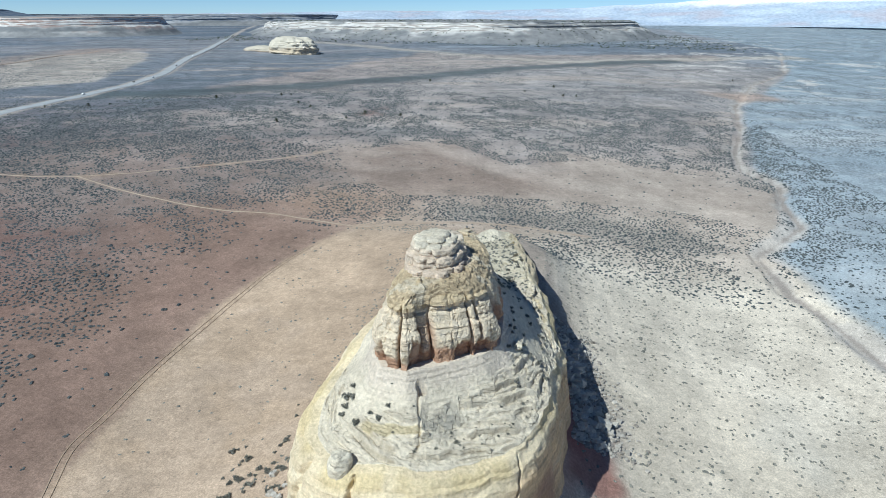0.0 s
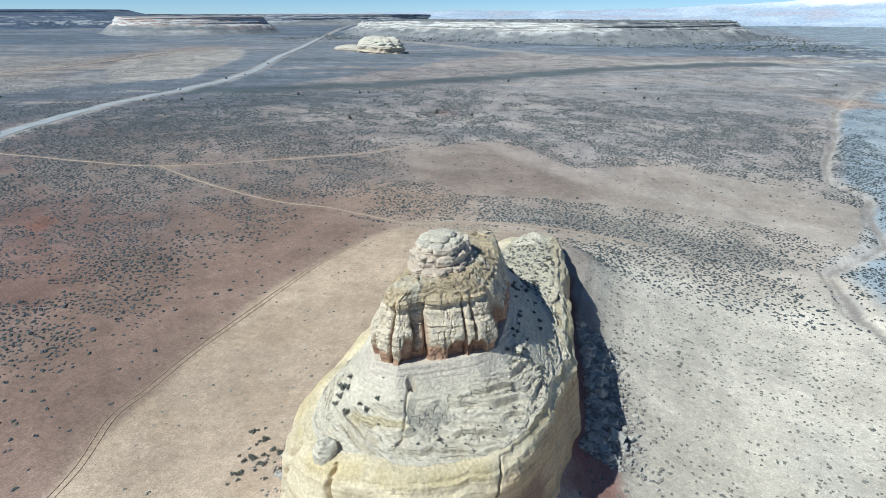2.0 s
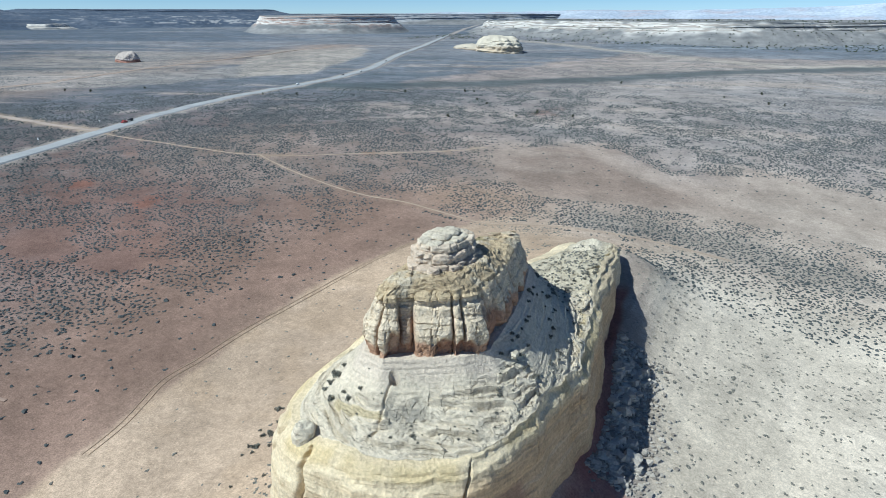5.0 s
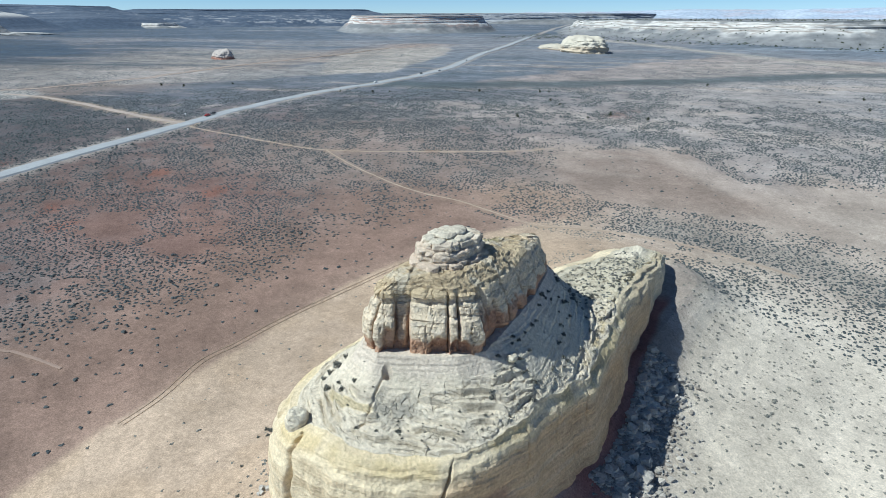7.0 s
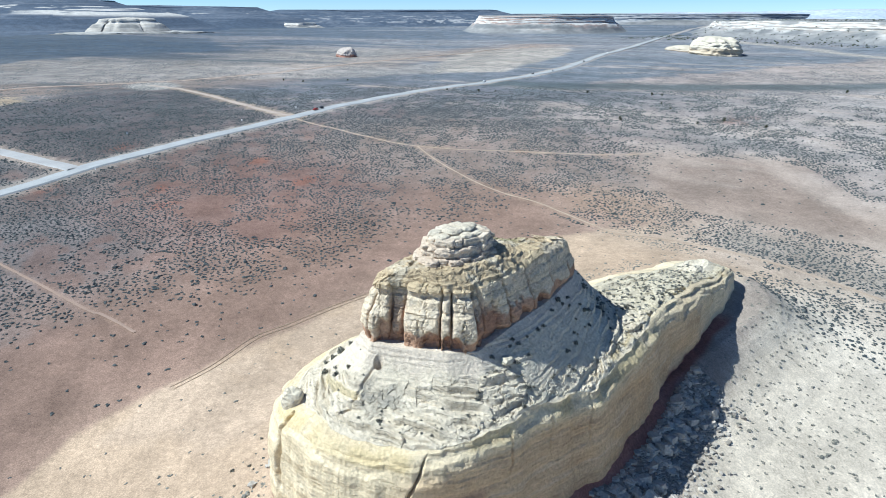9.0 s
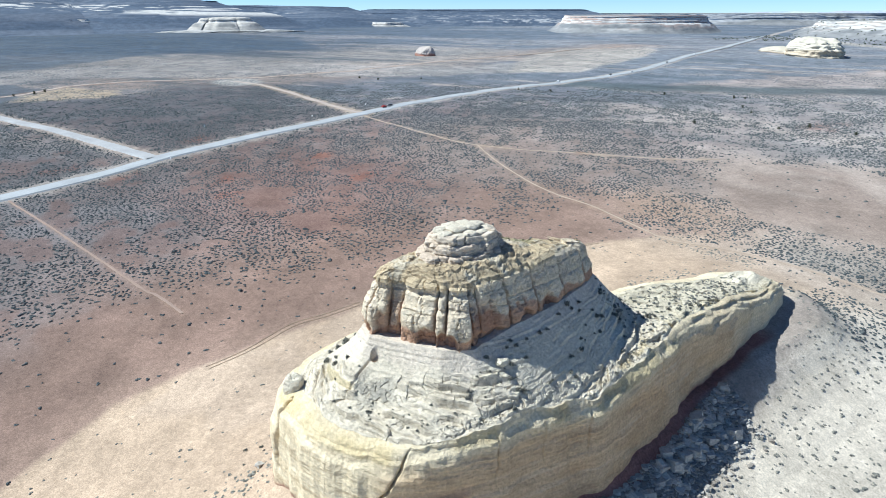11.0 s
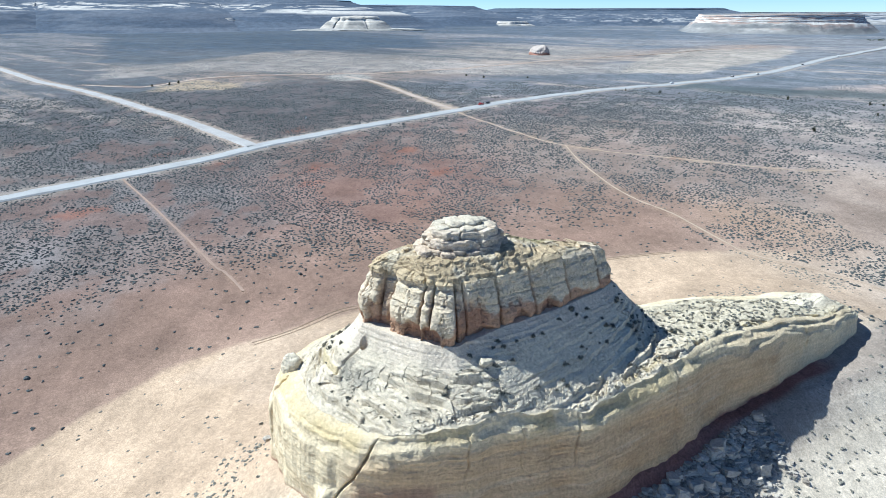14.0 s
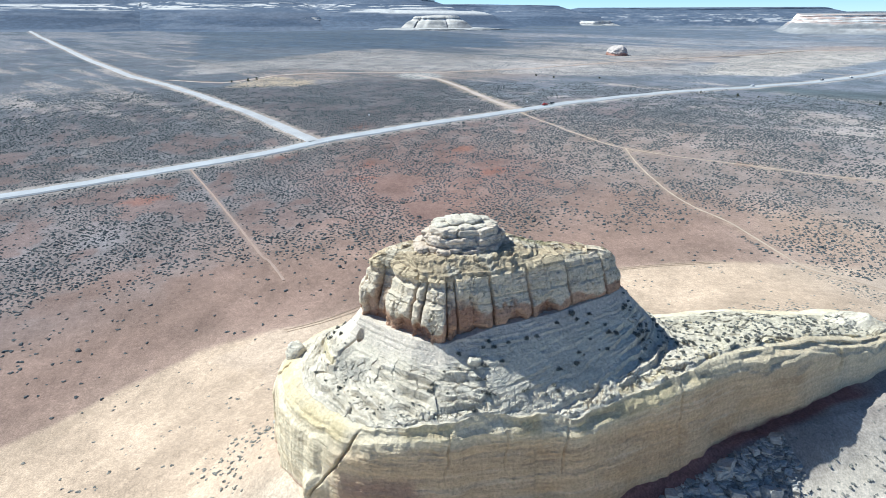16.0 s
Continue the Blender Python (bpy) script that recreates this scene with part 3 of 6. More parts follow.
RIFTS = [(3.6, 86.8, 0.2, 1.1, 0.15, 0.5), (-22.0, 78.0, 0.4, 1.6, 0.35, 0.0), (-28.5, 81.5, 0.5, 1.5, 0.2, 0.1), (11.3, 121, 0.2, 0.4, 0.55, 0.05), (9.0, 100, 0.16, 0.35, 0.6, 0.05), (7.0, 146, 0.25, 0.4, 0.3, 0.1), (10.2, 110, 0.14, 0.25, 0.6, 0.0), (-1.5, 194, 0.4, 0.6, 0.4, 0.1)]
FOOT_AT = arc[np.argmin(np.hypot(rim[:, 0] + 3.0, rim[:, 1] - 82.3))]
rows_xyz = []
for j in range(WALL):
    v = j / (WALL - 1)
    z = foot_z + (rim_z - foot_z) * v
    side = smooth(0, 8, rim[:, 0])
    lip = np.sqrt(np.clip(1 - (1 - np.clip((1 - v) / 0.34, 0, 1)) ** 2, 0, 1))
    shift = 0.9 * fbm(arc / 8, 0 * arc, 0, 4, 41)
    stair = lip * 4.2 + shift
    stair = (np.floor(stair) + smooth(0.35, 0.65, stair - np.floor(stair)) - shift) / 4.2
    lip = lip + (np.clip(stair, 0, 1) - lip) * 0.6 * float(smooth(0.0, 0.08, 1 - v))
    lip = lip * (1 - side) + side * (0.40 * float(smooth(0, 0.12, 1 - v)) + 0.6 * (1 - v))
    out = swell * lip * (0.8 + 0.2 * (1 - v))
    out = out + (0.75 * fbm(arc / 11, z / 7, 0, 3, 53) + 0.25 * fbm(arc / 2.5, z / 2.0, 0, 3, 54)) * lip
    bed = fbm(arc / 30, z * 0.55 + 0.02 * arc, 0, 5, 55, 0.7)
    out = out + (0.18 + 0.30 * side) * bed * smooth(1.0, 0.85, v)
    at_v = v + 0.03 * fbm(arc / 7, 0 * arc, 0, 3, 44)
    out = out - (1.0 - 0.4 * side) * smooth(0.90, 0.935, at_v) * smooth(0.985, 0.95, at_v) * smooth(-0.12 - 0.03 * side, 0.25 + 0.1 * side, fbm(arc / 6, 0 * arc, 0, 3, 56)) * (1 - 0.3 * side)
    out = out + side * 0.7 * fbm(arc / 3.5, z / 2.5, 0, 4, 38) * float(smooth(0.7, 0.9, v))
    out = out - 1.2 * smooth(0.13, 0.05, v)
    for px, py, wide, deep, low, slant in RIFTS:
        at = rift(px, py)
        gap = np.exp(-((arc - at + 0.9 * fbm(z / 4, 0 * z + px, 0, 3, 57) - slant * (z - 38)) / wide) ** 2)
        out = out - deep * gap * smooth(low - 0.1, low + 0.1, v) * smooth(1.0, 0.9, v)
    bulge = np.exp(-((arc - FOOT_AT) / 2.6) ** 2) * smooth(28.5, 25.5, z + 0.8 * fbm(arc / 1.5, z, 0, 2, 42))
    out = out + 2.2 * bulge
    p = edge_xy + normal * out[:, None]
    rows_xyz.append(np.c_[p, z])
for s in INWARD:
    p = edge_xy * (1 - s) + spine_xy * s
    rows_xyz.append(np.c_[p, dome_height(p[:, 0], p[:, 1])])
body = np.array(rows_xyz)
bx, by = body[WALL:, :, 0], body[WALL:, :, 1]
bz = body[WALL:, :, 2]
# slabs and ledges on the dome: thin beds that dip to the east, broken into plates
def plates(x, y, size, seed):
    """Broken plates: each point's own plate value and the distance to the plate's edge."""
    x, y = x / size, y / size
    ix, iy = np.floor(x).astype(np.int64), np.floor(y).astype(np.int64)
    one, two, own = np.full(x.shape, 9.0), np.full(x.shape, 9.0), np.zeros(x.shape)
    for a in (-1, 0, 1):
        for b in (-1, 0, 1):
            px, py = ix + a, iy + b
            d = np.hypot(px + lattice(px, py, 1, seed) - x, py + lattice(px, py, 2, seed) - y)
            own = np.where(d < one, lattice(px, py, 3, seed), own)
            two = np.where(d < one, one, np.minimum(two, d))
            one = np.minimum(one, d)
    return own, (two - one) * size


def terrace(height, step, edge, keep):
    """Turn a slope into broken steps: the change in height, the place within the step, and where steps show."""
    lev = height / step
    frac = lev - np.floor(lev)
    shown = smooth(keep, keep + 0.22, fbm(bx / (5.5 * step), by / (5.5 * step), np.floor(lev) * 3.7, 3, edge))
    half = min(0.12 / step, 0.3)
    return (smooth(0.5 - half, 0.5 + half, frac) - frac) * step * shown, frac, shown


d_tier = np.maximum(-inside(bx, by, DOME_FOOT), 0)
slab = smooth(2.0, 4.6, d_tier - 2.0 * smooth(-3, -14, bx) + 1.8 * fbm(bx / 6, by / 6, 0, 3, 61))
shade_side = smooth(104, 112, by) * smooth(144, 134, by) * smooth(13.5, 9.5, d_tier)
dipped = bz + 0.17 * bx - 0.05 * by + 1.1 * fbm(bx / 14, by / 14, 0, 3, 62)
ragged = dipped + 0.40 * fbm(bx / 4.0, by / 4.0, 0, 3, 63)
ledge, part_of, shows = terrace(ragged, 1.25, 68, -0.16)
leaf, leaf_part, leaf_shows = terrace(ragged + 0.12 * fbm(bx / 2.2, by / 2.2, 3.0, 2, 64), 0.45, 70, -0.06)
flake, flake_part, flake_shows = terrace(dipped + 0.26 * fbm(bx / 3.2, by / 3.2, 7.0, 3, 65), 0.8, 67, -0.02)
own, brink = plates(bx + 0.25 * by + 0.7 * fbm(bx / 1.6, by / 1.6, 0, 3, 58), 0.6 * by - 0.4 * bx + 0.7 * fbm(bx / 1.6, by / 1.6, 5.0, 3, 59), 2.3, 64)
own_b, brink_b = plates(bx + 0.4 * fbm(bx, by, 0, 2, 50), by + 0.4 * fbm(bx, by, 4.0, 2, 49), 0.75, 65)
east = smooth(-2, 5, bx) * smooth(84, 96, by)
rugged = slab * smooth(-0.15, 0.2, fbm(bx / 5.0, by / 5.0, 9.0, 3, 69) + 0.16 * east) * smooth(-19, -8, bx) * (1 - 0.75 * shade_side)
calm = 1 - 0.8 * shade_side
relief = slab * calm * (1.0 * ledge + 0.85 * leaf * (0.45 + 0.55 * east) + 0.8 * flake)
relief = relief + rugged * ((own - 0.5) * 0.42 - 0.26 * smooth(0.14, 0.0, brink) + (own_b - 0.5) * 0.06)
relief = relief + slab * (0.07 * fbm(bx / 0.9, by / 0.9, 0, 4, 65) + 0.20 * fbm(bx / 4.5, by / 4.5, 0, 3, 66))
relief = relief + (1 - slab) * (0.10 * fbm(bx / 3, by / 3, 0, 3, 57) + 0.35 * terrace(bz + 0.3 * fbm(bx / 4, by / 4, 2.0, 3, 56), 0.9, 55, 0.0)[0])
# broken blocks along the east rim
rim_strip = np.exp(-((INWARD - 0.09) / 0.09) ** 2)[:, None] * np.maximum(smooth(2, 7, bx), smooth(135, 145, by) * (bx > -10)) * smooth(86, 96, by)
relief = relief + rim_strip * ((own_b - 0.45) * 0.35 - 0.2 * smooth(0.10, 0.0, brink_b) + (0.5 + 0.5 * smooth(120, 140, by)) * (own - 0.5))
# the notch, the rounded bench west of it and the gravel pocket below
notch = np.hypot(bx + 13.3, (by - 89.6) * 1.15)
relief = relief - 2.2 * smooth(1.05, 0.75, notch)
bench = -(by - 82.9) + 0.10 * (bx + 17) ** 2 * 0.4 - 0.5 * fbm(bx / 3, by / 3, 0, 2, 48)
on_bench = smooth(-24, -22, bx) * smooth(-11.5, -13.0, bx)
relief = relief + on_bench * (0.9 * smooth(0.35, -0.15, bench) * smooth(-5.5, -1.0, bench) - 0.25 * smooth(0.9, 0.3, np.abs(bench - 0.5)))
seam = bx + 13.0 + 0.10 * (by - 84) + 0.7 * fbm(by / 2.5, 0 * by, 0, 3, 47)
relief = relief - 0.55 * np.exp(-(seam / 0.22) ** 2) * smooth(79.5, 81, by) * smooth(89.5, 88.5, by)
pocket = np.hypot((bx + 8.8) - 0.45 * (by - 86), (by - 86.0) * 0.8) + 2.4 * fbm(bx / 2.6, by / 2.6, 0, 4, 46)
relief = relief * (1 - 0.8 * smooth(3.6, 2.6, pocket)) + smooth(3.6, 2.6, pocket) * ((own_b - 0.5) * 0.35 - 0.25)
relief = relief + 2.0 * smooth(1.05, 0.45, np.hypot((bx + 12.0) / 6.0, (by - 212) / 7.5) + 0.1 * fbm(bx / 2, by / 2, 0, 2, 45))
tail = smooth(145, 158, by)
relief = relief * (1 - 0.2 * tail) + tail * (0.75 * fbm(bx / 4, by / 4, 0, 4, 67) + 0.35 * (own - 0.5))
body[WALL:, :, 2] += relief * smooth(0, 0.03, INWARD)[:, None]
# tones of the beds
X, Y, Z = body[..., 0], body[..., 1], body[..., 2]
n_big, n_mid = fbm(X / 9, Y / 9, Z / 9, 4, 71), fbm(X / 2.5, Y / 2.5, Z / 2.5, 4, 72)
row = np.arange(WALL + CAP - 1)[:, None] / (WALL - 1.0)
wall = np.where(row <= 1.0, 1.0, 0.0) * np.ones_like(X)
arc_row = np.broadcast_to(arc, X.shape)
tone = np.zeros(X.shape + (3,)) + (0.63, 0.565, 0.455)
tone = blend(tone, smooth(0.1, 0.5, n_big) * 0.5, (0.57, 0.515, 0.41))
yellow_rim = np.zeros_like(X)
yellow_rim[WALL:] = rim_strip * smooth(118, 138, by) * smooth(214, 205, by) * smooth(-0.1, 0.35, fbm(bx / 3, by / 3, 0, 4, 77))
# ledge risers toned yellow-brown and darker, imitating the shade line at each step
riser = np.zeros_like(X)
riser[WALL:] = np.maximum(smooth(0.42, 0.46, part_of) * smooth(0.57, 0.53, part_of) * shows, 0.7 * smooth(0.40, 0.46, flake_part) * smooth(0.60, 0.53, flake_part) * flake_shows) * slab
tone = blend(tone, riser * smooth(-0.3, 0.3, n_big + 0.5 * n_mid) * 0.6, (0.42, 0.355, 0.255))
tone[WALL:] = blend(tone[WALL:], rugged * smooth(0.12, 0.02, brink) * 0.55, (0.33, 0.29, 0.23))
tone[WALL:] = blend(tone[WALL:], rugged * smooth(0.55, 0.9, own) * 0.35, (0.64, 0.585, 0.48))
tone[WALL:] = blend(tone[WALL:], rugged * smooth(0.4, 0.1, own) * 0.35, (0.48, 0.43, 0.35))
tone[WALL:] = blend(tone[WALL:], on_bench * smooth(0.5, 0.2, np.abs(bench)) * 0.7, (0.56, 0.47, 0.28))
tone[WALL:] = blend(tone[WALL:], smooth(4.4, 2.0, pocket + 0.8 * fbm(bx, by, 0, 3, 40)) * (0.35 + 0.65 * own_b), (0.33, 0.31, 0.265))
tone = blend(tone, smooth(3.5, 1.0, np.maximum(-inside(X, Y, TIER), 0) + 1.5 * n_mid) * (1 - wall) * 0.55, (0.60, 0.52, 0.45))
tone = blend(tone, smooth(150, 162, Y + 6 * n_big) * (1 - wall) * 0.75, (0.52, 0.475, 0.37))
tone = blend(tone, smooth(1.1, 0.7, np.hypot((X + 12.0) / 6.0, (Y - 212) / 7.5)) * (1 - wall) * 0.8, (0.60, 0.55, 0.455))
tone = blend(tone, yellow_rim * 0.75, (0.50, 0.41, 0.24))
beds = fbm(arc_row / 60, Z * 0.45 + 0.012 * arc_row, 0, 5, 73, 0.65)
face = np.zeros(X.shape + (3,)) + (0.71, 0.605, 0.425)
face = blend(face, smooth(0.0, 0.35, beds) * 0.55, (0.57, 0.465, 0.315))
face = blend(face, smooth(0.0, 0.4, -beds) * 0.4, (0.64, 0.57, 0.445))
yellow = smooth(-0.1, 0.3, fbm(arc_row / 8, 0 * Z, 0, 3, 74) + 0.22) * smooth(165, 140, Y)
face = blend(face, yellow * smooth(0.86, 0.92, row + 0.05 * n_big) * smooth(1.01, 0.97, row + 0.02 * n_mid) * 0.8, (0.60, 0.49, 0.285))
face = blend(face, smooth(0, 8, X) * smooth(0.9, 0.76, row) * 0.85, (0.58, 0.415, 0.255))
thin = fbm(arc_row / 40, Z * 1.5 + 0.03 * arc_row, 0, 4, 76, 0.7)
face = blend(face, smooth(0.1, 0.4, thin) * smooth(0, 8, X) * 0.35, (0.45, 0.33, 0.22))
face = blend(face, smooth(0.15, 0.45, -thin) * smooth(0, 8, X) * 0.4, (0.66, 0.57, 0.43))
face = blend(face, smooth(2, 8, X) * smooth(0.25, 0.45, beds + 0.5 * n_mid) * smooth(0.8, 0.7, row) * 0.5, (0.42, 0.285, 0.18))
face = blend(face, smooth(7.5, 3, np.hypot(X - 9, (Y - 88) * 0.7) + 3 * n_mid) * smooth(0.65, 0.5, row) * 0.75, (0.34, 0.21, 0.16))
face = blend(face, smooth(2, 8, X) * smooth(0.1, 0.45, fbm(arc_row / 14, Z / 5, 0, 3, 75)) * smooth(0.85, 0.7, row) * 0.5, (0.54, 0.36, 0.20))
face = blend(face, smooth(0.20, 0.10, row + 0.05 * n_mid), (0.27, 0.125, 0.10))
tone = tone * (1 - wall[..., None]) + face * wall[..., None]
broken = np.ones_like(X)
broken[:WALL] = 0.18
broken[WALL:] = np.clip(0.12 + slab * calm, 0, 1)
tone = np.concatenate([tone, broken[..., None]], -1)
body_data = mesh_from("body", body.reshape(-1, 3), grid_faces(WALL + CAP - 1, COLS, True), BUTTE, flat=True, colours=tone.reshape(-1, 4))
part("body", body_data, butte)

# upper tier: a core, and upright blocks parted by cracks
tier_fine = spline(TIER, 3000)
tier_n = np.roll(tier_fine, -30, 0) - np.roll(tier_fine, 30, 0)
tier_n = np.stack([tier_n[:, 1], -tier_n[:, 0]], 1)
tier_n /= np.linalg.norm(tier_n, axis=1)[:, None]
tier_len = np.linalg.norm(np.diff(tier_fine, axis=0), axis=1).sum()
SPLITS = [(-23.0, 93.5), (-17.4, 90.2), (-12.9, 92.0), (-11.4, 93.4), (-5.0, 97.0), (-3.3, 98.35), (-0.6, 102.9), (-0.35, 105.2), (-0.7, 112), (-1.9, 120), (-3.9, 129), (-6.8, 138.5), (-12, 143.8), (-17, 137.5), (-20.3, 126), (-22.3, 114), (-22.5, 103)]
cuts = [int(np.argmin(np.hypot(tier_fine[:, 0] - a, tier_fine[:, 1] - b))) for a, b in SPLITS]
SETS = {2: 1.2, 6: 0.9}
HOLLOWS = {0: (0.35, 1.3, 53.8), 1: (0.72, 1.7, 54.2), 3: (0.76, 1.7, 53.2), 4: (0.6, 0.8, 52.6), 5: (0.2, 1.0, 52.4), 7: (0.25, 2.4, 57.0), 8: (0.55, 1.8, 53.6), 9: (0.4, 2.2, 53.8)}
tier_top = 60.9


def tier_tones(x, y, z, deep):
    nb, nm = fbm(x / 5, y / 5, z / 3, 4, 81), fbm(x / 1.6, y / 1.6, z / 1.2, 4, 82)
    c = np.zeros(x.shape + (3,)) + (0.665, 0.57, 0.435)
    c = blend(c, smooth(0.1, 0.5, nb) * 0.35, (0.62, 0.51, 0.40))
    c = blend(c, smooth(0.05, 0.4, nm) * 0.35, (0.60, 0.555, 0.475))
    side = smooth(101, 105, y)
    tall = side * np.interp(y, [104, 110, 120, 130], [4.6, 3.8, 2.2, 1.8])
    low = smooth(51.7 + tall, 51.1 + tall, z + 2.6 * nb + 0.9 * nm)
    c = blend(c, low * 0.85, (0.43, 0.25, 0.165))
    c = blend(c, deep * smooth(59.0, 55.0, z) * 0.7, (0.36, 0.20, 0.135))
    c = blend(c, smooth(59.4 + 0.5 * side, 60.0 + 0.5 * side, z + 0.45 * nm + 0.3 * nb) * 0.85, (0.51, 0.41, 0.265))
    return c


for k, a in enumerate(cuts):
    b = cuts[(k + 1) % len(cuts)]
    if b <= a:
        b += 3000
    width = (b - a) / 3000 * tier_len
    na = max(14, int(width / 0.28))
    if k > 12:
        na = max(10, na // 2)
    idx = np.linspace(a, b, na)
    t = np.linspace(0, 1, na)
    outer = tier_fine[np.round(idx).astype(int) % 3000]
    nrm = tier_n[np.round(idx).astype(int) % 3000]
    gap = np.minimum(t, 1 - t) * width
    deep_in = SETS.get(k, 0.0)
    flat_face = 1 - (1 - np.minimum(gap / 1.1, 1)) ** 3
    curve = 1.0 * (1 - np.exp(-gap / 0.17)) - 1.0 + (0.42 if outer[:, 1].mean() < 103 else 0.10) * (flat_face - 1)
    hollow_t, hollow_w, hollow_z = HOLLOWS.get(k, (0.5, 0.01, 40.0))
    # side walls run back into the core
    side_n = 5
    rows_all, deep_all = [], []
    lean = np.interp(outer[:, 1], [90, 104, 130, 145], [2.6, 2.8, 3.0, 2.6])
    rise = np.r_[np.linspace(0, 1, 44), np.ones(7)]
    back = np.r_[np.zeros(44), np.array([0.15, 0.4, 0.8, 1.4, 2.2, 3.2, 4.5])]
    for v, inn in zip(rise, back):
        z0 = np.interp(outer[:, 1], [90, 97, 104, 128, 145], [47.6, 48.2, 50.0, 49.5, 48.5]) - 1.2
        top = tier_top + 0.35 * math.sin(k * 2.3) - np.interp(outer[:, 1], [90, 126, 134, 140, 145], [0.0, 0.0, 0.5, 1.2, 2.2])
        z = z0 + (top - z0) * v
        front = outer[:, 1] < 104
        o = curve - deep_in - lean * v ** 1.25
        o = o + np.where(front, 0.65, 0.14) * (0.5 - smooth(58.2, 58.35, z + 0.25 * math.sin(k) - 0.1 * t) - 0.7 * smooth(55.9, 56.05, z + 0.4 * math.sin(1.7 * k) - 0.2 * t) + 0.9 * smooth(59.6, 59.75, z + 0.15 * math.sin(2.2 * k)))
        o = o - 0.30 * np.exp(-((z - 56.2 - 0.5 * math.sin(k * 1.7) + 0.25 * t) / 0.16) ** 2) - 0.26 * np.exp(-((z - 58.6 - 0.3 * math.sin(k) - 0.2 * t) / 0.13) ** 2)
        cave = smooth(1.25, 0.75, np.hypot((t - hollow_t) * width / hollow_w, np.maximum(z - 50.5, 0) / max(hollow_z - 50.5, 0.1)) + 0.2 * fbm(t * width, z, k, 3, 93))
        o = o - 1.1 * cave
        o = o + 0.4 * np.exp(-((z - 53.8 - 0.5 * math.sin(2.1 * k)) / 2.0) ** 2) - 0.6 * smooth(52.4, 50.0, z + 0.7 * math.sin(3.1 * k) + 0.8 * fbm(t * width / 2.0, 0 * t + k, 0, 2, 92))
        o = o - 0.8 * smooth(0.93, 1.0, v) ** 2 - inn * np.interp(outer[:, 1], [90, 128, 138, 144], [1, 1, 0.6, 0.35])
        p = outer + nrm * o[:, None]
        facet = fbm(p[:, 0] / 2.6, p[:, 1] / 2.6, z / 1.7, 3, 83 + k)
        run = t * width
        chip, _ = plates(run + 0.5 * fbm(run / 2, z / 2, k, 3, 94), z * 0.8 + 0.3 * run + 0.5 * fbm(run / 2, z / 2, k + 5.0, 3, 95), 1.7, 190 + k)
        wob = 0.40 * facet + 0.34 * (chip - 0.5) + 0.25 * np.abs(fbm(p[:, 0] / 1.5, p[:, 1] / 1.5, z / 1.5, 3, 190 + k)) + 0.12 * fbm(p[:, 0] / 0.6, p[:, 1] / 0.6, z / 0.4, 2, 90) - 0.35 * np.exp(-((gap - 0.45 * width + 1.2 * facet) / 0.12) ** 2) * (width > 4)
        p = p + nrm * wob[:, None]
        zz = z + (0.0 if inn == 0 else 1) * (0.05 * inn + 0.25 * fbm(p[:, 0] / 1.2, p[:, 1] / 1.2, 0, 3, 91))
        left = [np.r_[p[0] - nrm[0] * q, zz[0]] for q in np.linspace(3.2, 0.6, side_n)]
        right = [np.r_[p[-1] - nrm[-1] * q, zz[-1]] for q in np.linspace(0.6, 3.2, side_n)]
        rows_all.append(np.vstack([left, np.c_[p, zz], right]))
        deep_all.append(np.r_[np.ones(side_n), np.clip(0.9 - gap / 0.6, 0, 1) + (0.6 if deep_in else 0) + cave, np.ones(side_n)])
    arr = np.array(rows_all)
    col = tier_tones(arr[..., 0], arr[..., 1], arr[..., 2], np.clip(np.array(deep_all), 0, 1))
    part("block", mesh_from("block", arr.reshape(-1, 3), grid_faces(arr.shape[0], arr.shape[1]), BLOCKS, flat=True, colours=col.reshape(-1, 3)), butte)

core_n = 260
core_ring = tier_fine[np.linspace(0, 2999, core_n).astype(int)]
core_norm = tier_n[np.linspace(0, 2999, core_n).astype(int)]
rows_all = []
for z, inn in ((47.0, 2.0), (50, 2.1), (53, 2.6), (56, 3.4), (58.5, 4.2), (60, 4.8)):
    rows_all.append(np.c_[core_ring - core_norm * inn, np.full(core_n, z)])
arr = np.array(rows_all)
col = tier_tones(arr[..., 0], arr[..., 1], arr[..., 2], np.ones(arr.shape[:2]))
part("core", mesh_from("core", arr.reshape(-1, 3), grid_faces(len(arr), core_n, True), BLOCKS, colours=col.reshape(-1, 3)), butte)

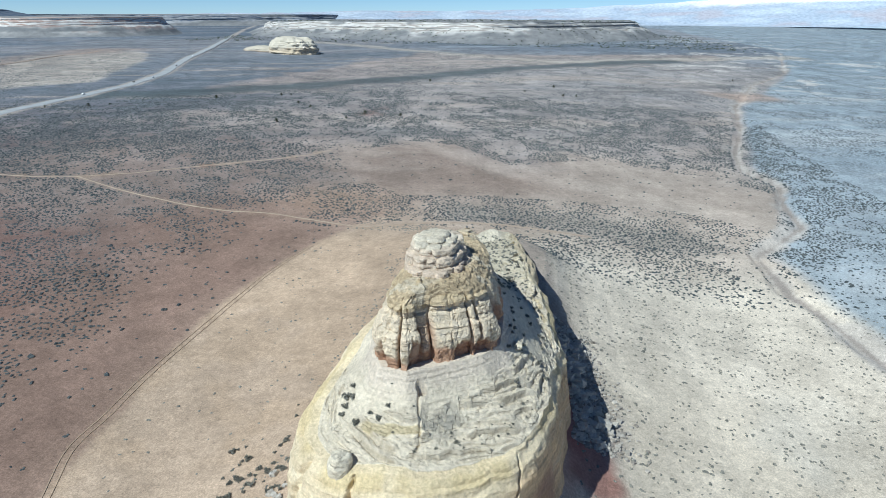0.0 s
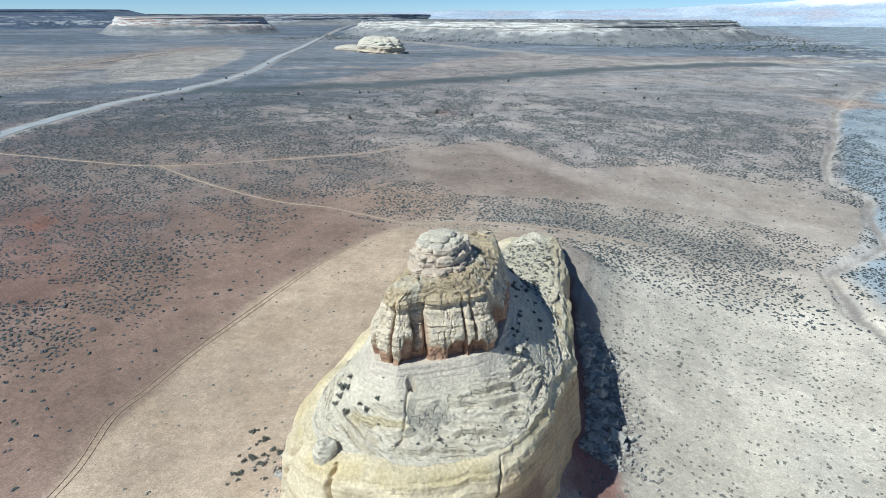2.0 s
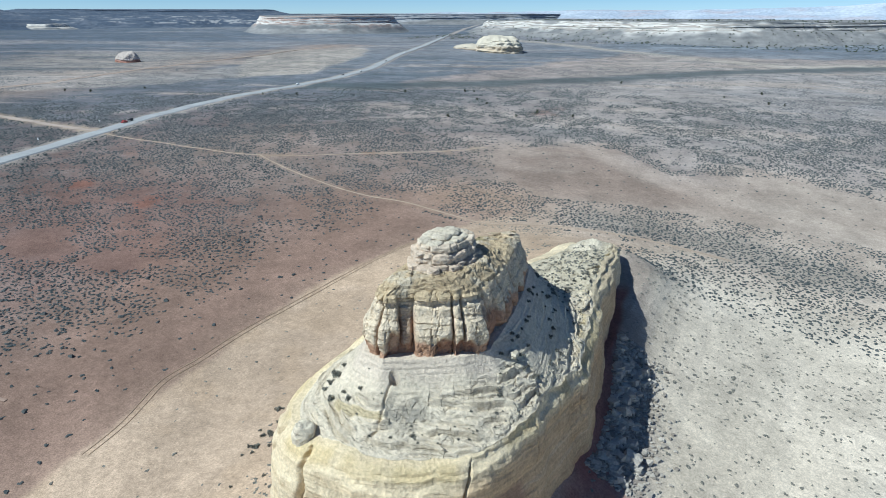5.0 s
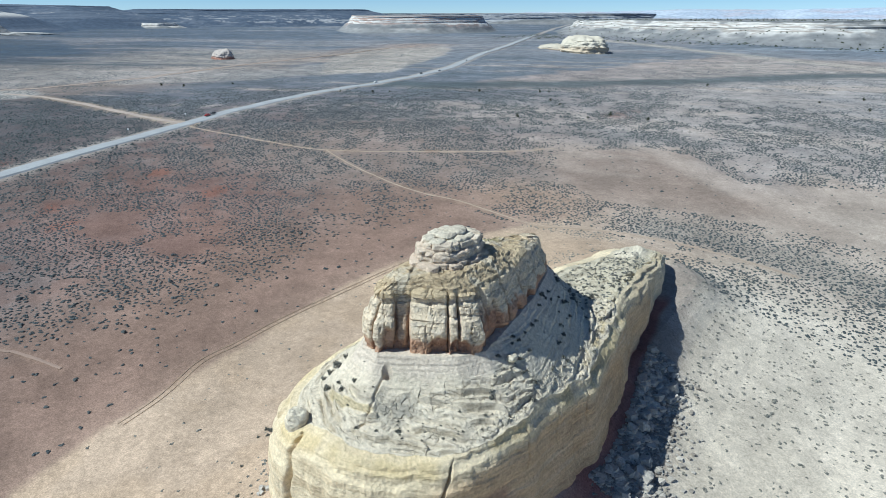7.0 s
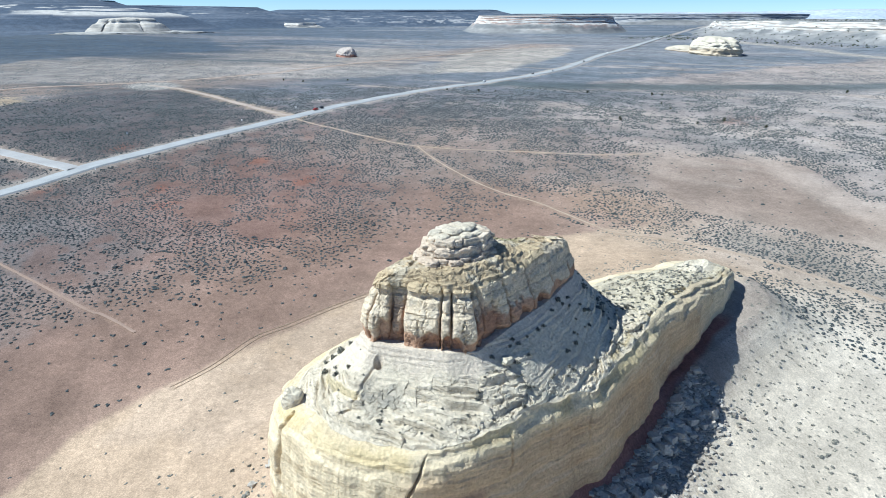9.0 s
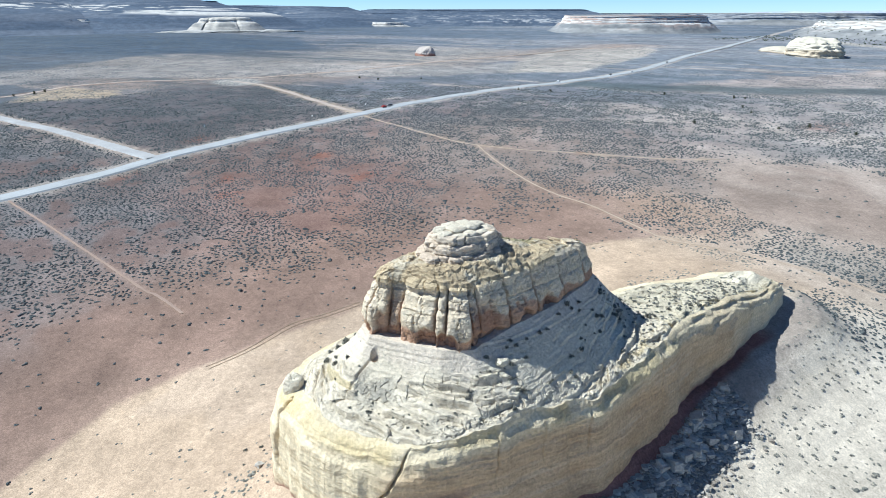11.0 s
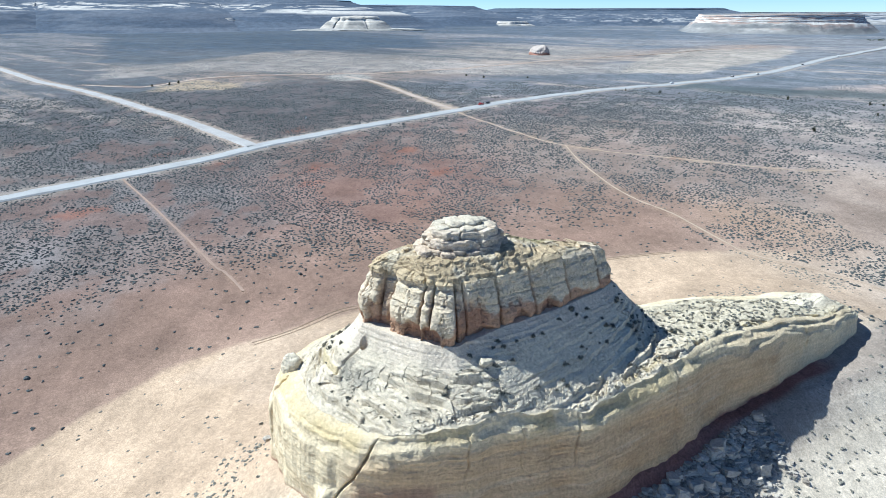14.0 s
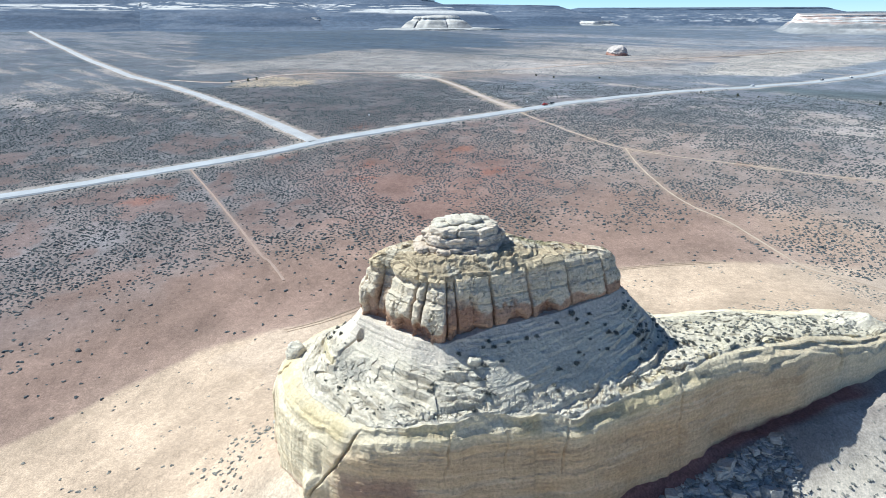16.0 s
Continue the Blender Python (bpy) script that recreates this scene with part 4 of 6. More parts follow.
# ledge of tan rubble between the tier's edge and the summit stack
ln = 420
ring = tier_fine[np.linspace(0, 2999, ln).astype(int)]
rn = tier_n[np.linspace(0, 2999, ln).astype(int)]
mid = np.stack([np.full(ln, -13.0), np.clip(ring[:, 1], 101, 132)], 1)
rows_all, tones_all = [], []
for q in np.linspace(0, 1, 54):
    p = (ring - rn * (3.3 + 0.7 * fbm(ring[:, 0] / 1.6, ring[:, 1] / 1.6, 0, 3, 98))[:, None]) * (1 - q) + mid * q
    near_summit = np.hypot((p[:, 0] + 13.7) / 6.6, (p[:, 1] - 109.6) / 10.2)
    z = 60.1 + 1.0 * smooth(0, 0.03, q) + 0.5 * smooth(0.03, 0.2, q) + 1.6 * smooth(1.8, 1.0, near_summit) * smooth(0.03, 0.35, q)
    z = z - np.interp(p[:, 1], [90, 120, 130, 138, 145], [0, 0, 0.8, 2.2, 4.5])
    lev = (z + 1.1 * fbm(p[:, 0] / 4, p[:, 1] / 4, 0, 4, 95)) / 0.7
    fr = lev - np.floor(lev)
    rubble, gap_r = plates(p[:, 0], p[:, 1], 0.8, 99)
    z = z + (smooth(0.4, 0.55, fr) - fr) * 0.55 * smooth(-0.2, 0.3, fbm(p[:, 0] / 3, p[:, 1] / 3, np.floor(lev), 2, 90)) + (rubble - 0.5) * 0.3 * smooth(0.05, 0.2, q) + 0.16 * fbm(p[:, 0] / 0.8, p[:, 1] / 0.8, 0, 3, 96)
    rows_all.append(np.c_[p, z])
    nb = fbm(p[:, 0] / 2.5, p[:, 1] / 2.5, 0, 4, 97)
    c = np.zeros((ln, 3)) + (0.485, 0.39, 0.26)
    c = blend(c, smooth(0.05, 0.4, nb) * 0.7, (0.52, 0.475, 0.385))
    c = blend(c, smooth(0.35, 0.55, fr) * smooth(0.75, 0.6, fr) * 0.35, (0.33, 0.26, 0.17))
    c = c * (0.8 + 0.4 * rubble)[:, None]
    c = blend(c, smooth(3.5, 1.5, np.hypot(p[:, 0] + 15, (p[:, 1] - 125) * 0.6) + 1.5 * nb) * 0.6, (0.22, 0.22, 0.12))
    tones_all.append(c)
arr = np.array(rows_all)
part("ledge", mesh_from("ledge", arr.reshape(-1, 3), grid_faces(len(arr), ln, True), BLOCKS, flat=True, colours=np.array(tones_all).reshape(-1, 3)), butte, "tan ledge of rubble and dry grass")


# summit: courses of pillow-shaped blocks round a core
def pillow(size, seed, n=7, square=0.55, rough=0.10):
    """A rounded, weathered block as a cube sphere, its size in metres."""
    u = np.linspace(-1, 1, n)
    a, b = np.meshgrid(u, u, indexing="ij")
    faces, verts = [], []
    for axis in range(3):
        for sign in (-1, 1):
            p = np.zeros((n, n, 3))
            p[..., axis], p[..., (axis + 1) % 3], p[..., (axis + 2) % 3] = sign, a * sign, b
            f = grid_faces(n, n) + len(verts) * n * n
            faces.append(f)
            verts.append(p.reshape(-1, 3))
    v = np.concatenate(verts)
    v, back = np.unique(np.round(v, 5), axis=0, return_inverse=True)
    faces = [back.ravel()[np.concatenate(faces)]]
    ball = v / np.linalg.norm(v, axis=1)[:, None]
    v = v * square + ball * (1 - square) * 1.12
    v = v * (1 + rough * fbm(v[:, 0] * 1.3 + seed, v[:, 1] * 1.3, v[:, 2] * 1.3, 3, seed)[:, None])
    v[:, 2] += 0.06 * vnoise(v[:, 0] * 4, v[:, 1] * 4, seed, 5)
    return v * np.array(size) / 2, np.concatenate(faces)


def block_tones(v, seed, colour):
    nb = fbm(v[:, 0] / 1.5 + seed, v[:, 1] / 1.5, v[:, 2] / 0.8, 3, 101)
    c = np.zeros((len(v), 3)) + colour
    c = blend(c, smooth(0.1, 0.5, nb) * 0.3, (0.52, 0.42, 0.325))
    return blend(c, smooth(0.1, 0.5, -nb) * 0.4, (0.68, 0.62, 0.52))


rnd = random.Random(4)
COURSES = [(61.0, 1.3, -13.6, 109.3, 6.6, 10.2, 15, 0.78, (0.60, 0.505, 0.385)), (62.3, 1.7, -13.6, 109.4, 6.1, 9.3, 18, 0.62, (0.61, 0.505, 0.405)), (63.8, 1.9, -13.8, 109.8, 5.6, 8.0, 15, 0.60, (0.61, 0.51, 0.41)), (65.4, 1.7, -14.0, 110.3, 4.9, 6.6, 12, 0.55, (0.64, 0.55, 0.445))]
for ci, (z0, tall, cx, cy, rx, ry, count, square, colour) in enumerate(COURSES):
    turn = rnd.uniform(0, 6)
    steps = np.array([rnd.uniform(0.65, 1.4) for _ in range(count)])
    ang = turn + 2 * math.pi * np.cumsum(steps) / steps.sum()
    for i in range(count):
        th = ang[i]
        span = 2 * math.pi * steps[i] / steps.sum() * math.hypot(rx * math.sin(th), ry * math.cos(th))
        depth = rnd.uniform(2.8, 3.8)
        reach = rnd.uniform(0.86, 1.05)
        px, py = cx + (rx * reach - depth * 0.47) * math.cos(th), cy + (ry * reach - depth * 0.47) * math.sin(th)
        seed = ci * 31 + i
        v, f = pillow((depth, span * 1.04, tall * rnd.uniform(0.9, 1.3)), seed, 13, square, 0.26)
        crease = 0.5 * tall * rnd.uniform(-0.3, 0.3)
        v[:, :2] *= 1 - 0.10 * np.exp(-((v[:, 2:] - crease - 0.06 * np.sin(3 * v[:, 1:2])) / (0.07 * tall)) ** 2)
        yaw = math.atan2(math.sin(th) / ry, math.cos(th) / rx)
        rot = np.array([[math.cos(yaw), -math.sin(yaw), 0], [math.sin(yaw), math.cos(yaw), 0], [0, 0, 1]])
        v = v @ rot.T + (px, py, z0 + tall / 2 + rnd.uniform(-0.12, 0.12))
        part("boulder", mesh_from("boulder", v, f, BLOCKS, colours=block_tones(v, seed, tuple(np.array(colour) * rnd.uniform(0.9, 1.08)))), butte)
DISCS = [(-14.4, 104.4, 1.45, 0.0), (-12.0, 103.9, 1.5, -0.1), (-10.2, 105.2, 1.3, -0.25), (-14.8, 107.0, 1.6, 0.1), (-12.3, 106.8, 1.75, 0.25), (-9.9, 107.8, 1.5, -0.1), (-14.3, 109.9, 1.6, 0.15), (-11.8, 109.7, 1.8, 0.35), (-9.7, 110.4, 1.35, -0.2), (-13.4, 112.4, 1.5, 0.0), (-11.0, 112.7, 1.4, -0.15)]
for i, (px, py, r, up) in enumerate(DISCS):
    px, py = px - 1.7, py + 1.9
    v, f = pillow((1.9 * r, 2.0 * r, rnd.uniform(1.0, 1.35)), 200 + i, 13, 0.24, 0.2)
    v = v + (px, py, 67.15 + 1.8 * up)
    part("boulder", mesh_from("boulder", v, f, BLOCKS, colours=block_tones(v, i, (0.66, 0.60, 0.49))), butte)
# core toned darker than the blocks, so the gaps between them look shaded
v, f = pillow((7.0, 12.5, 7.4), 300, 14, 0.3, 0.06)
v = v + (-13.7, 109.6, 63.2)
part("summit_core", mesh_from("summit_core", v, f, BLOCKS, colours=block_tones(v, 9, (0.40, 0.31, 0.25))), butte)

# ---- brush and stones on the plain ----
def merge_copies(base_v, base_f, places, sizes, turns, tilt=None):
    """Many turned and scaled copies of one small shape, as arrays for one mesh."""
    n, k = len(places), len(base_v)
    c, s = np.cos(turns)[:, None], np.sin(turns)[:, None]
    x = base_v[None, :, 0] * c - base_v[None, :, 1] * s
    y = base_v[None, :, 0] * s + base_v[None, :, 1] * c
    z = np.broadcast_to(base_v[None, :, 2], x.shape)
    v = np.stack([x, y, z], -1) * sizes[:, None, :] + places[:, None, :]
    f = base_f[None] + (np.arange(n) * k)[:, None, None]
    return v.reshape(-1, 3), f.reshape(-1, base_f.shape[1])


def tuft():
    """The smallest brush: a ragged six-sided heap."""
    v = [(-0.5, -0.1, 0), (0.05, -0.45, 0), (0.48, 0.05, 0), (0.0, 0.5, 0), (-0.15, 0.0, 0.62), (0.2, 0.08, 0.5)]
    return np.array(v), np.array([(0, 1, 4), (1, 5, 4), (1, 2, 5), (2, 3, 5), (3, 4, 5), (3, 0, 4)])


def clump(lumps, seed):
    """A low bush of a few ragged lumps."""
    rng = np.random.default_rng(seed)
    vs, fs = [], []
    count = 0
    for i in range(lumps):
        a = rng.uniform(0, 6.28)
        cx, cy = 0.32 * math.cos(a) * (i > 0), 0.32 * math.sin(a) * (i > 0)
        h, w = rng.uniform(0.5, 0.75), rng.uniform(0.28, 0.42)
        ring = [(cx + w * rng.uniform(0.75, 1.25) * math.cos(q), cy + w * rng.uniform(0.75, 1.25) * math.sin(q), rng.uniform(0.0, 0.22)) for q in np.linspace(0, 6.28, 6)[:5]]
        top = [(cx + w * 0.6 * math.cos(q + 0.6), cy + w * 0.6 * math.sin(q + 0.6), h * rng.uniform(0.7, 1.0)) for q in np.linspace(0, 6.28, 4)[:3]]
        v = ring + top
        f = [(0, 1, 5), (1, 6, 5), (1, 2, 6), (2, 3, 6), (3, 7, 6), (3, 4, 7), (4, 0, 7), (0, 5, 7), (5, 6, 7)]
        vs += v
        fs += [tuple(q + count for q in t) for t in f]
        count += 8
    return np.array(vs), np.array(fs)


def leaf_material(name, dark, light, scale=3.0):
    m = Nodes(name, 0.9, 0.1)
    pick = m.add("ShaderNodeNewGeometry").outputs["Random Per Island"]
    tint = m.mix(m.ramp(pick, 0, 1), dark, light)
    tint = m.scale(tint, m.ramp(m.noise(scale, 3), 0.3, 0.7, 0.7, 1.25))
    return m.finish(tint)


SAGE = leaf_material("sagebrush", (0.05, 0.062, 0.066), (0.115, 0.125, 0.122))
DRY = leaf_material("dry_shrub", (0.13, 0.13, 0.115), (0.27, 0.26, 0.22))
rng = np.random.default_rng(12)
cx, cy = np.meshgrid(np.arange(-600, 210, 1.5), np.arange(-130, 680, 1.5))
cand = np.stack([cx.ravel(), cy.ravel()], 1) + rng.uniform(-0.75, 0.75, (cx.size, 2))
cover = scrub_cover(cand[:, 0], cand[:, 1])
away = np.hypot(cand[:, 0] - 60, cand[:, 1] - 30)
from_spine = line_distance(cand[:, 0], cand[:, 1], SPINE)
bear_of = np.degrees(np.arctan2(60 - cand[:, 0], cand[:, 1] - 30))
seen = (bear_of > -42) & (bear_of < 122)
keep = seen & (rng.uniform(0, 1, len(cand)) < cover * (1 - 0.25 * smooth(300, 600, away))) & (from_spine > np.interp(cand[:, 1], [90, 150, 175, 205], [26, 25, 19, 15])) & (away < 690 - 190 * rng.uniform(0, 1, len(cand)) ** 2)
cand, cover, away = cand[keep], cover[keep], away[keep]
places = np.c_[cand, ground_height(cand[:, 0], cand[:, 1]) - 0.06]
base = rng.uniform(0.7, 1.6, len(cand)) * np.where(rng.uniform(0, 1, len(cand)) < 0.04, 1.5, 1.0) * (1 + 0.15 * smooth(250, 500, away))
sizes = np.stack([base, base * rng.uniform(0.8, 1.2, len(base)), base * rng.uniform(0.3, 0.5, len(cand))], 1)
on_sand = (cand[:, 0] > sand_edge(cand[:, 1])) & (cand[:, 1] < 275) & ~((cand[:, 1] > 228) & (cand[:, 0] > -30))
sizes[on_sand] *= 0.72
turns = rng.uniform(0, 6.28, len(cand))
near, mid_way = away < 190, (away >= 190) & (away < 280)
for name, words, material, own in (("sagebrush", "dark grey-green sagebrush scattered over the plain", SAGE, ~on_sand), ("dry_shrubs", "small grey dry shrubs dotted over pale sand", DRY, on_sand)):
    pile_v, pile_f, start = [], [], 0
    for chosen, lumps in ((near & own, 3), (mid_way & own, 2), (~near & ~mid_way & own, 1)):
        v, f = merge_copies(*(clump(lumps, lumps) if lumps > 1 else tuft()), places[chosen], sizes[chosen] * (1.0 if lumps > 1 else 1.15), turns[chosen])
        pile_v.append(v)
        pile_f.append(f + start)
        start += len(v)
    tagged(new(name, mesh_from(name, np.vstack(pile_v), np.vstack(pile_f), material, flat=True)), words, "brush", kind="stuff")

# small pale stones on the apron
PEBBLE = Nodes("apron_stone", 0.9, 0.15)
STONE_TONE = PEBBLE.mix(PEBBLE.add("ShaderNodeNewGeometry").outputs["Random Per Island"], (0.22, 0.195, 0.165), (0.48, 0.445, 0.385))
STONE = PEBBLE.finish(PEBBLE.scale(STONE_TONE, PEBBLE.ramp(PEBBLE.noise(2.0, 5), 0.3, 0.7, 0.78, 1.15)), PEBBLE.noise(4.0, 4), 0.5, 0.1)


def rock_shape(seed, n=5, square=0.6, rough=0.35):
    v, f = pillow((1, 1, 1), seed, n, square, rough)
    return v, f


ang = rng.uniform(0, 1, 2600)
side_y = rng.uniform(118, 172, 2600)
wall_x = np.interp(side_y, [118, 124, 141, 158, 185], [16.0, 17.0, 15.5, 12.0, 7.5])
sx = wall_x + np.abs(rng.normal(0, 1, 2600)) * 5.5 - 0.5
small = np.c_[sx, side_y, ground_height(sx, side_y) + 0.05]
ss = rng.uniform(0.25, 0.95, 2600) * np.where(rng.uniform(0, 1, 2600) < 0.2, 1.6, 1)
size3 = np.stack([ss, ss * rng.uniform(0.6, 1.2, 2600), ss * rng.uniform(0.4, 0.8, 2600)], 1)
v, f = merge_copies(*rock_shape(5, 3, 0.8, 0.5), small, size3, rng.uniform(0, 6.28, 2600))
tagged(new("talus_rubble", mesh_from("talus_rubble", v, f, STONE, flat=True)), "broken pale sandstone rubble below the butte wall", "rubble", kind="stuff")

shape_pool = []
for i in range(9):
    v, f = rock_shape(40 + i, 6, 0.78, 0.45)
    shape_pool.append(mesh_from("boulder", v, f, STONE, flat=True))
rnd = random.Random(21)


def boulder(x, y, z, sx, sy, sz, label, seed, group=""):
    ob = new("boulder", shape_pool[seed % len(shape_pool)])
    ob.matrix_world = Matrix.LocRotScale((x, y, z), Euler((rnd.uniform(-0.4, 0.4), rnd.uniform(-0.4, 0.4), rnd.uniform(0, 6.28))), (sx, sy, sz))
    return tagged(ob, label, "boulder", group)


for i in range(120):
    y = rnd.uniform(119, 170)
    x = float(np.interp(y, [118, 124, 141, 158, 185], [16.0, 17.0, 15.5, 12.0, 7.5])) + abs(rnd.gauss(0, 4.0))
    s = rnd.uniform(0.9, 2.3) * (1.5 if rnd.random() < 0.12 else 1)
    boulder(x, y, float(ground_height(x, y)) + 0.15 * s, s, s * rnd.uniform(0.6, 1.1), s * rnd.uniform(0.45, 0.85), "angular grey sandstone boulder fallen at the butte's foot", i, "fallen boulders")
for i in range(46):
    y = rnd.uniform(72, 150)
    x = float(np.interp(y, [72, 98, 150], [-33, -40, -33])) - abs(rnd.gauss(0, 5.0))
    s = rnd.uniform(0.6, 1.8)
    boulder(x, y, float(ground_height(x, y)) + 0.15 * s, s, s * rnd.uniform(0.6, 1.1), s * rnd.uniform(0.4, 0.8), "weathered tan sandstone boulder on the sandy slope", i, "boulders on the slope")
for x, y, z, a, b, c, label in ((2.7, 106.9, 47.2, 2.3, 1.5, 1.25, "pale boulder perched on the shaded dome"), (-24.6, 77.6, 38.3, 3.3, 3.8, 5.0, "large rounded knob on the butte's rim"), (-21.6, 77.6, 36.8, 2.6, 3.0, 2.8, "yellow-stained block beside the rounded knob")):
    v, f = pillow((a, b, c), int(a * 10), 12, 0.28 if c > 2 else 0.7, 0.22)
    data = mesh_from("boulder", v, f, BLOCKS, colours=block_tones(v, a, (0.69, 0.63, 0.51) if b != 3.0 else (0.56, 0.45, 0.25)))
    ob = tagged(new("boulder", data), label, "boulder")
    ob.matrix_world = Matrix.LocRotScale((x, y, z), Euler((0.15, 0.2, 0.7 * a)), None)


# ---- bushes on the butte ----
TWIG = Nodes("twigs", 0.9, 0.1).finish((0.16, 0.13, 0.10))
BUSH = leaf_material("bush_leaf", (0.12, 0.125, 0.108), (0.28, 0.27, 0.225), 6.0)


def bush_meshes(seed):
    rng = np.random.default_rng(seed)
    n = 260
    th, ph = rng.uniform(0, 6.28, n), np.arccos(rng.uniform(-0.1, 1, n))
    rad = rng.uniform(0.45, 1.0, n) ** 0.6 * (0.8 + 0.35 * np.sin(3 * th + seed))
    c = np.stack([0.5 * rad * np.sin(ph) * np.cos(th), 0.5 * rad * np.sin(ph) * np.sin(th), 0.08 + 0.55 * rad * np.cos(ph)], 1)
    d = rng.normal(0, 1, (n, 2, 3))
    d /= np.linalg.norm(d, axis=2)[..., None]
    w = rng.uniform(0.05, 0.11, n)[:, None]
    v = np.stack([c - d[:, 0] * w, c + d[:, 1] * w, c + d[:, 0] * w, c - d[:, 1] * w], 1).reshape(-1, 3)
    leaves = mesh_from("foliage", v, np.arange(4 * n).reshape(-1, 4), BUSH, flat=True)
    sv, sf = [], []
    for i in range(9):
        a, lean = rng.uniform(0, 6.28), rng.uniform(0.15, 0.4)
        tip = np.array([lean * math.cos(a), lean * math.sin(a), rng.uniform(0.3, 0.5)])
        for q in range(3):
            off = 0.022 * np.array([math.cos(q * 2.09), math.sin(q * 2.09), 0])
            sv += [off, tip + off * 0.3]
        b = i * 6
        sf += [(b, b + 2, b + 3, b + 1), (b + 2, b + 4, b + 5, b + 3), (b + 4, b, b + 1, b + 5)]
    return leaves, mesh_from("stems", np.array(sv), np.array(sf), TWIG, flat=True)


bush_kinds = []
for i in range(4):
    leaves, stems = bush_meshes(70 + i)
    bush = tagged(new("bush"), "small grey-green desert bush rooted on the butte", "bush", "bushes on the butte")
    part("foliage", leaves, bush)
    part("stems", stems, bush)
    bush_kinds.append(bush)
surface = bpy.data.objects["body"]
bpy.context.view_layer.update()


def on_butte(x, y):
    hit, place, nrm, idx = surface.ray_cast((x, y, 90), (0, 0, -1))
    return place.z if hit else None


spots = [(-24.0, 84.6, 1.5), (-18.5, 86.4, 1.0), (-19.8, 84.4, 1.3), (-21.5, 85.4, 0.9), (2.8, 99.3, 1.9), (3.4, 98.4, 1.5), (-6.4, 84.0, 1.2), (-12.9, 80.6, 1.0), (-2.8, 128.3, 2.2), (3.9, 126.3, 1.8), (0.9, 117.5, 1.6), (0.9, 104.6, 1.5), (1.6, 110.9, 1.5), (9.2, 131.1, 1.6), (2.5, 104.2, 0.9), (-17, 83, 0.8), (-26.8, 88.5, 2.4), (-27.3, 90.5, 2.6), (-26.5, 92.5, 2.0), (-26.0, 90.0, 2.2), (-27.0, 86.8, 1.8), (-9.5, 82.0, 0.9), (-7.4, 85.6, 0.9), (-5.0, 83.6, 0.8), (0.5, 92.8, 0.9), (5.2, 108, 0.9), (7.4, 114.4, 1.4), (8.0, 118.5, 1.2), (5.5, 137, 1.5), (1.6, 134, 1.7), (2.5, 141, 1.4), (-1.5, 142.5, 2.0)]
for i in range(110):
    y = rnd.uniform(143, 208)
    x = rnd.uniform(-15, float(np.interp(y, [146, 208], [5.5, -5])))
    spots.append((x, y, rnd.uniform(0.7, 1.8)))
CLUMPS = [(-58, 107), (-58, 100), (-51, 113), (-47, 104), (-50, 103), (-47, 97), (-53, 101), (-58, 94), (-61, 110), (-57, 102)]
for x, y in CLUMPS:
    for i in range(4):
        spots.append((x + rnd.gauss(0, 1.3), y + rnd.gauss(0, 1.3), rnd.uniform(1.1, 2.6)))
for i in range(42):
    y = rnd.uniform(103, 150)
    edge = float(np.interp(y, [102, 115, 127, 138, 144, 150], [0.0, -0.6, -3.0, -6.0, -8.0, -8.0]))
    brow = float(np.interp(y, [95, 105, 117, 124, 141, 158], [7, 9, 9.7, 10.7, 7.5, 3.5]))
    spots.append((edge + 1.0 + (brow - edge - 1.0) * rnd.random() ** 1.5, y, rnd.uniform(0.7, 1.9)))
for i in range(32):
    a = rnd.uniform(-2.4, 0.6)
    spots.append((-9 + rnd.uniform(11, 15.5) * math.cos(a), 97 + rnd.uniform(10, 14) * math.sin(a), rnd.uniform(0.4, 0.9)))
for i in range(36):
    y = rnd.uniform(70, 128)
    spots.append((float(np.interp(y, [76, 98, 128], [-39, -44, -41])) - abs(rnd.gauss(0, 7)), y, rnd.uniform(0.7, 1.7)))
low_brush = []
while len(low_brush) < 420:
    y = rnd.uniform(142, 210)
    x = rnd.uniform(-18, float(np.interp(y, [142, 210], [6, -5])))
    z = on_butte(x, y)
    if z is not None and z > 29:
        low_brush.append((x, y, z - 0.03))
low_size = np.array([rnd.uniform(0.4, 1.1) for _ in low_brush])
v, f = merge_copies(*clump(3, 5), np.array(low_brush), np.stack([low_size, low_size, low_size * 0.55], 1), np.array([rnd.uniform(0, 6.28) for _ in low_brush]))
tagged(new("low_scrub", mesh_from("low_scrub", v, f, leaf_material("low_scrub", (0.10, 0.105, 0.095), (0.25, 0.245, 0.21)), flat=True)), "low grey-green scrub over the butte's broken tail", "scrub", kind="stuff")
heights = [on_butte(x, y) for x, y, s in spots]
for i, (x, y, s) in enumerate(spots):
    z = heights[i]
    if z is None or z < 30:
        if x > -35:
            continue
        z = float(ground_height(x, y))
    m = Matrix.LocRotScale((x, y, z - 0.05), Euler((0, 0, rnd.uniform(0, 6.28))), None)
    if i < 4:
        bush_kinds[i].matrix_basis = m @ Matrix.Scale(s, 4)
    else:
        ob = copy_thing(bush_kinds[i % 4], m)
        ob.scale = (s * 0.75, s * 0.75, s * rnd.uniform(0.5, 0.7))

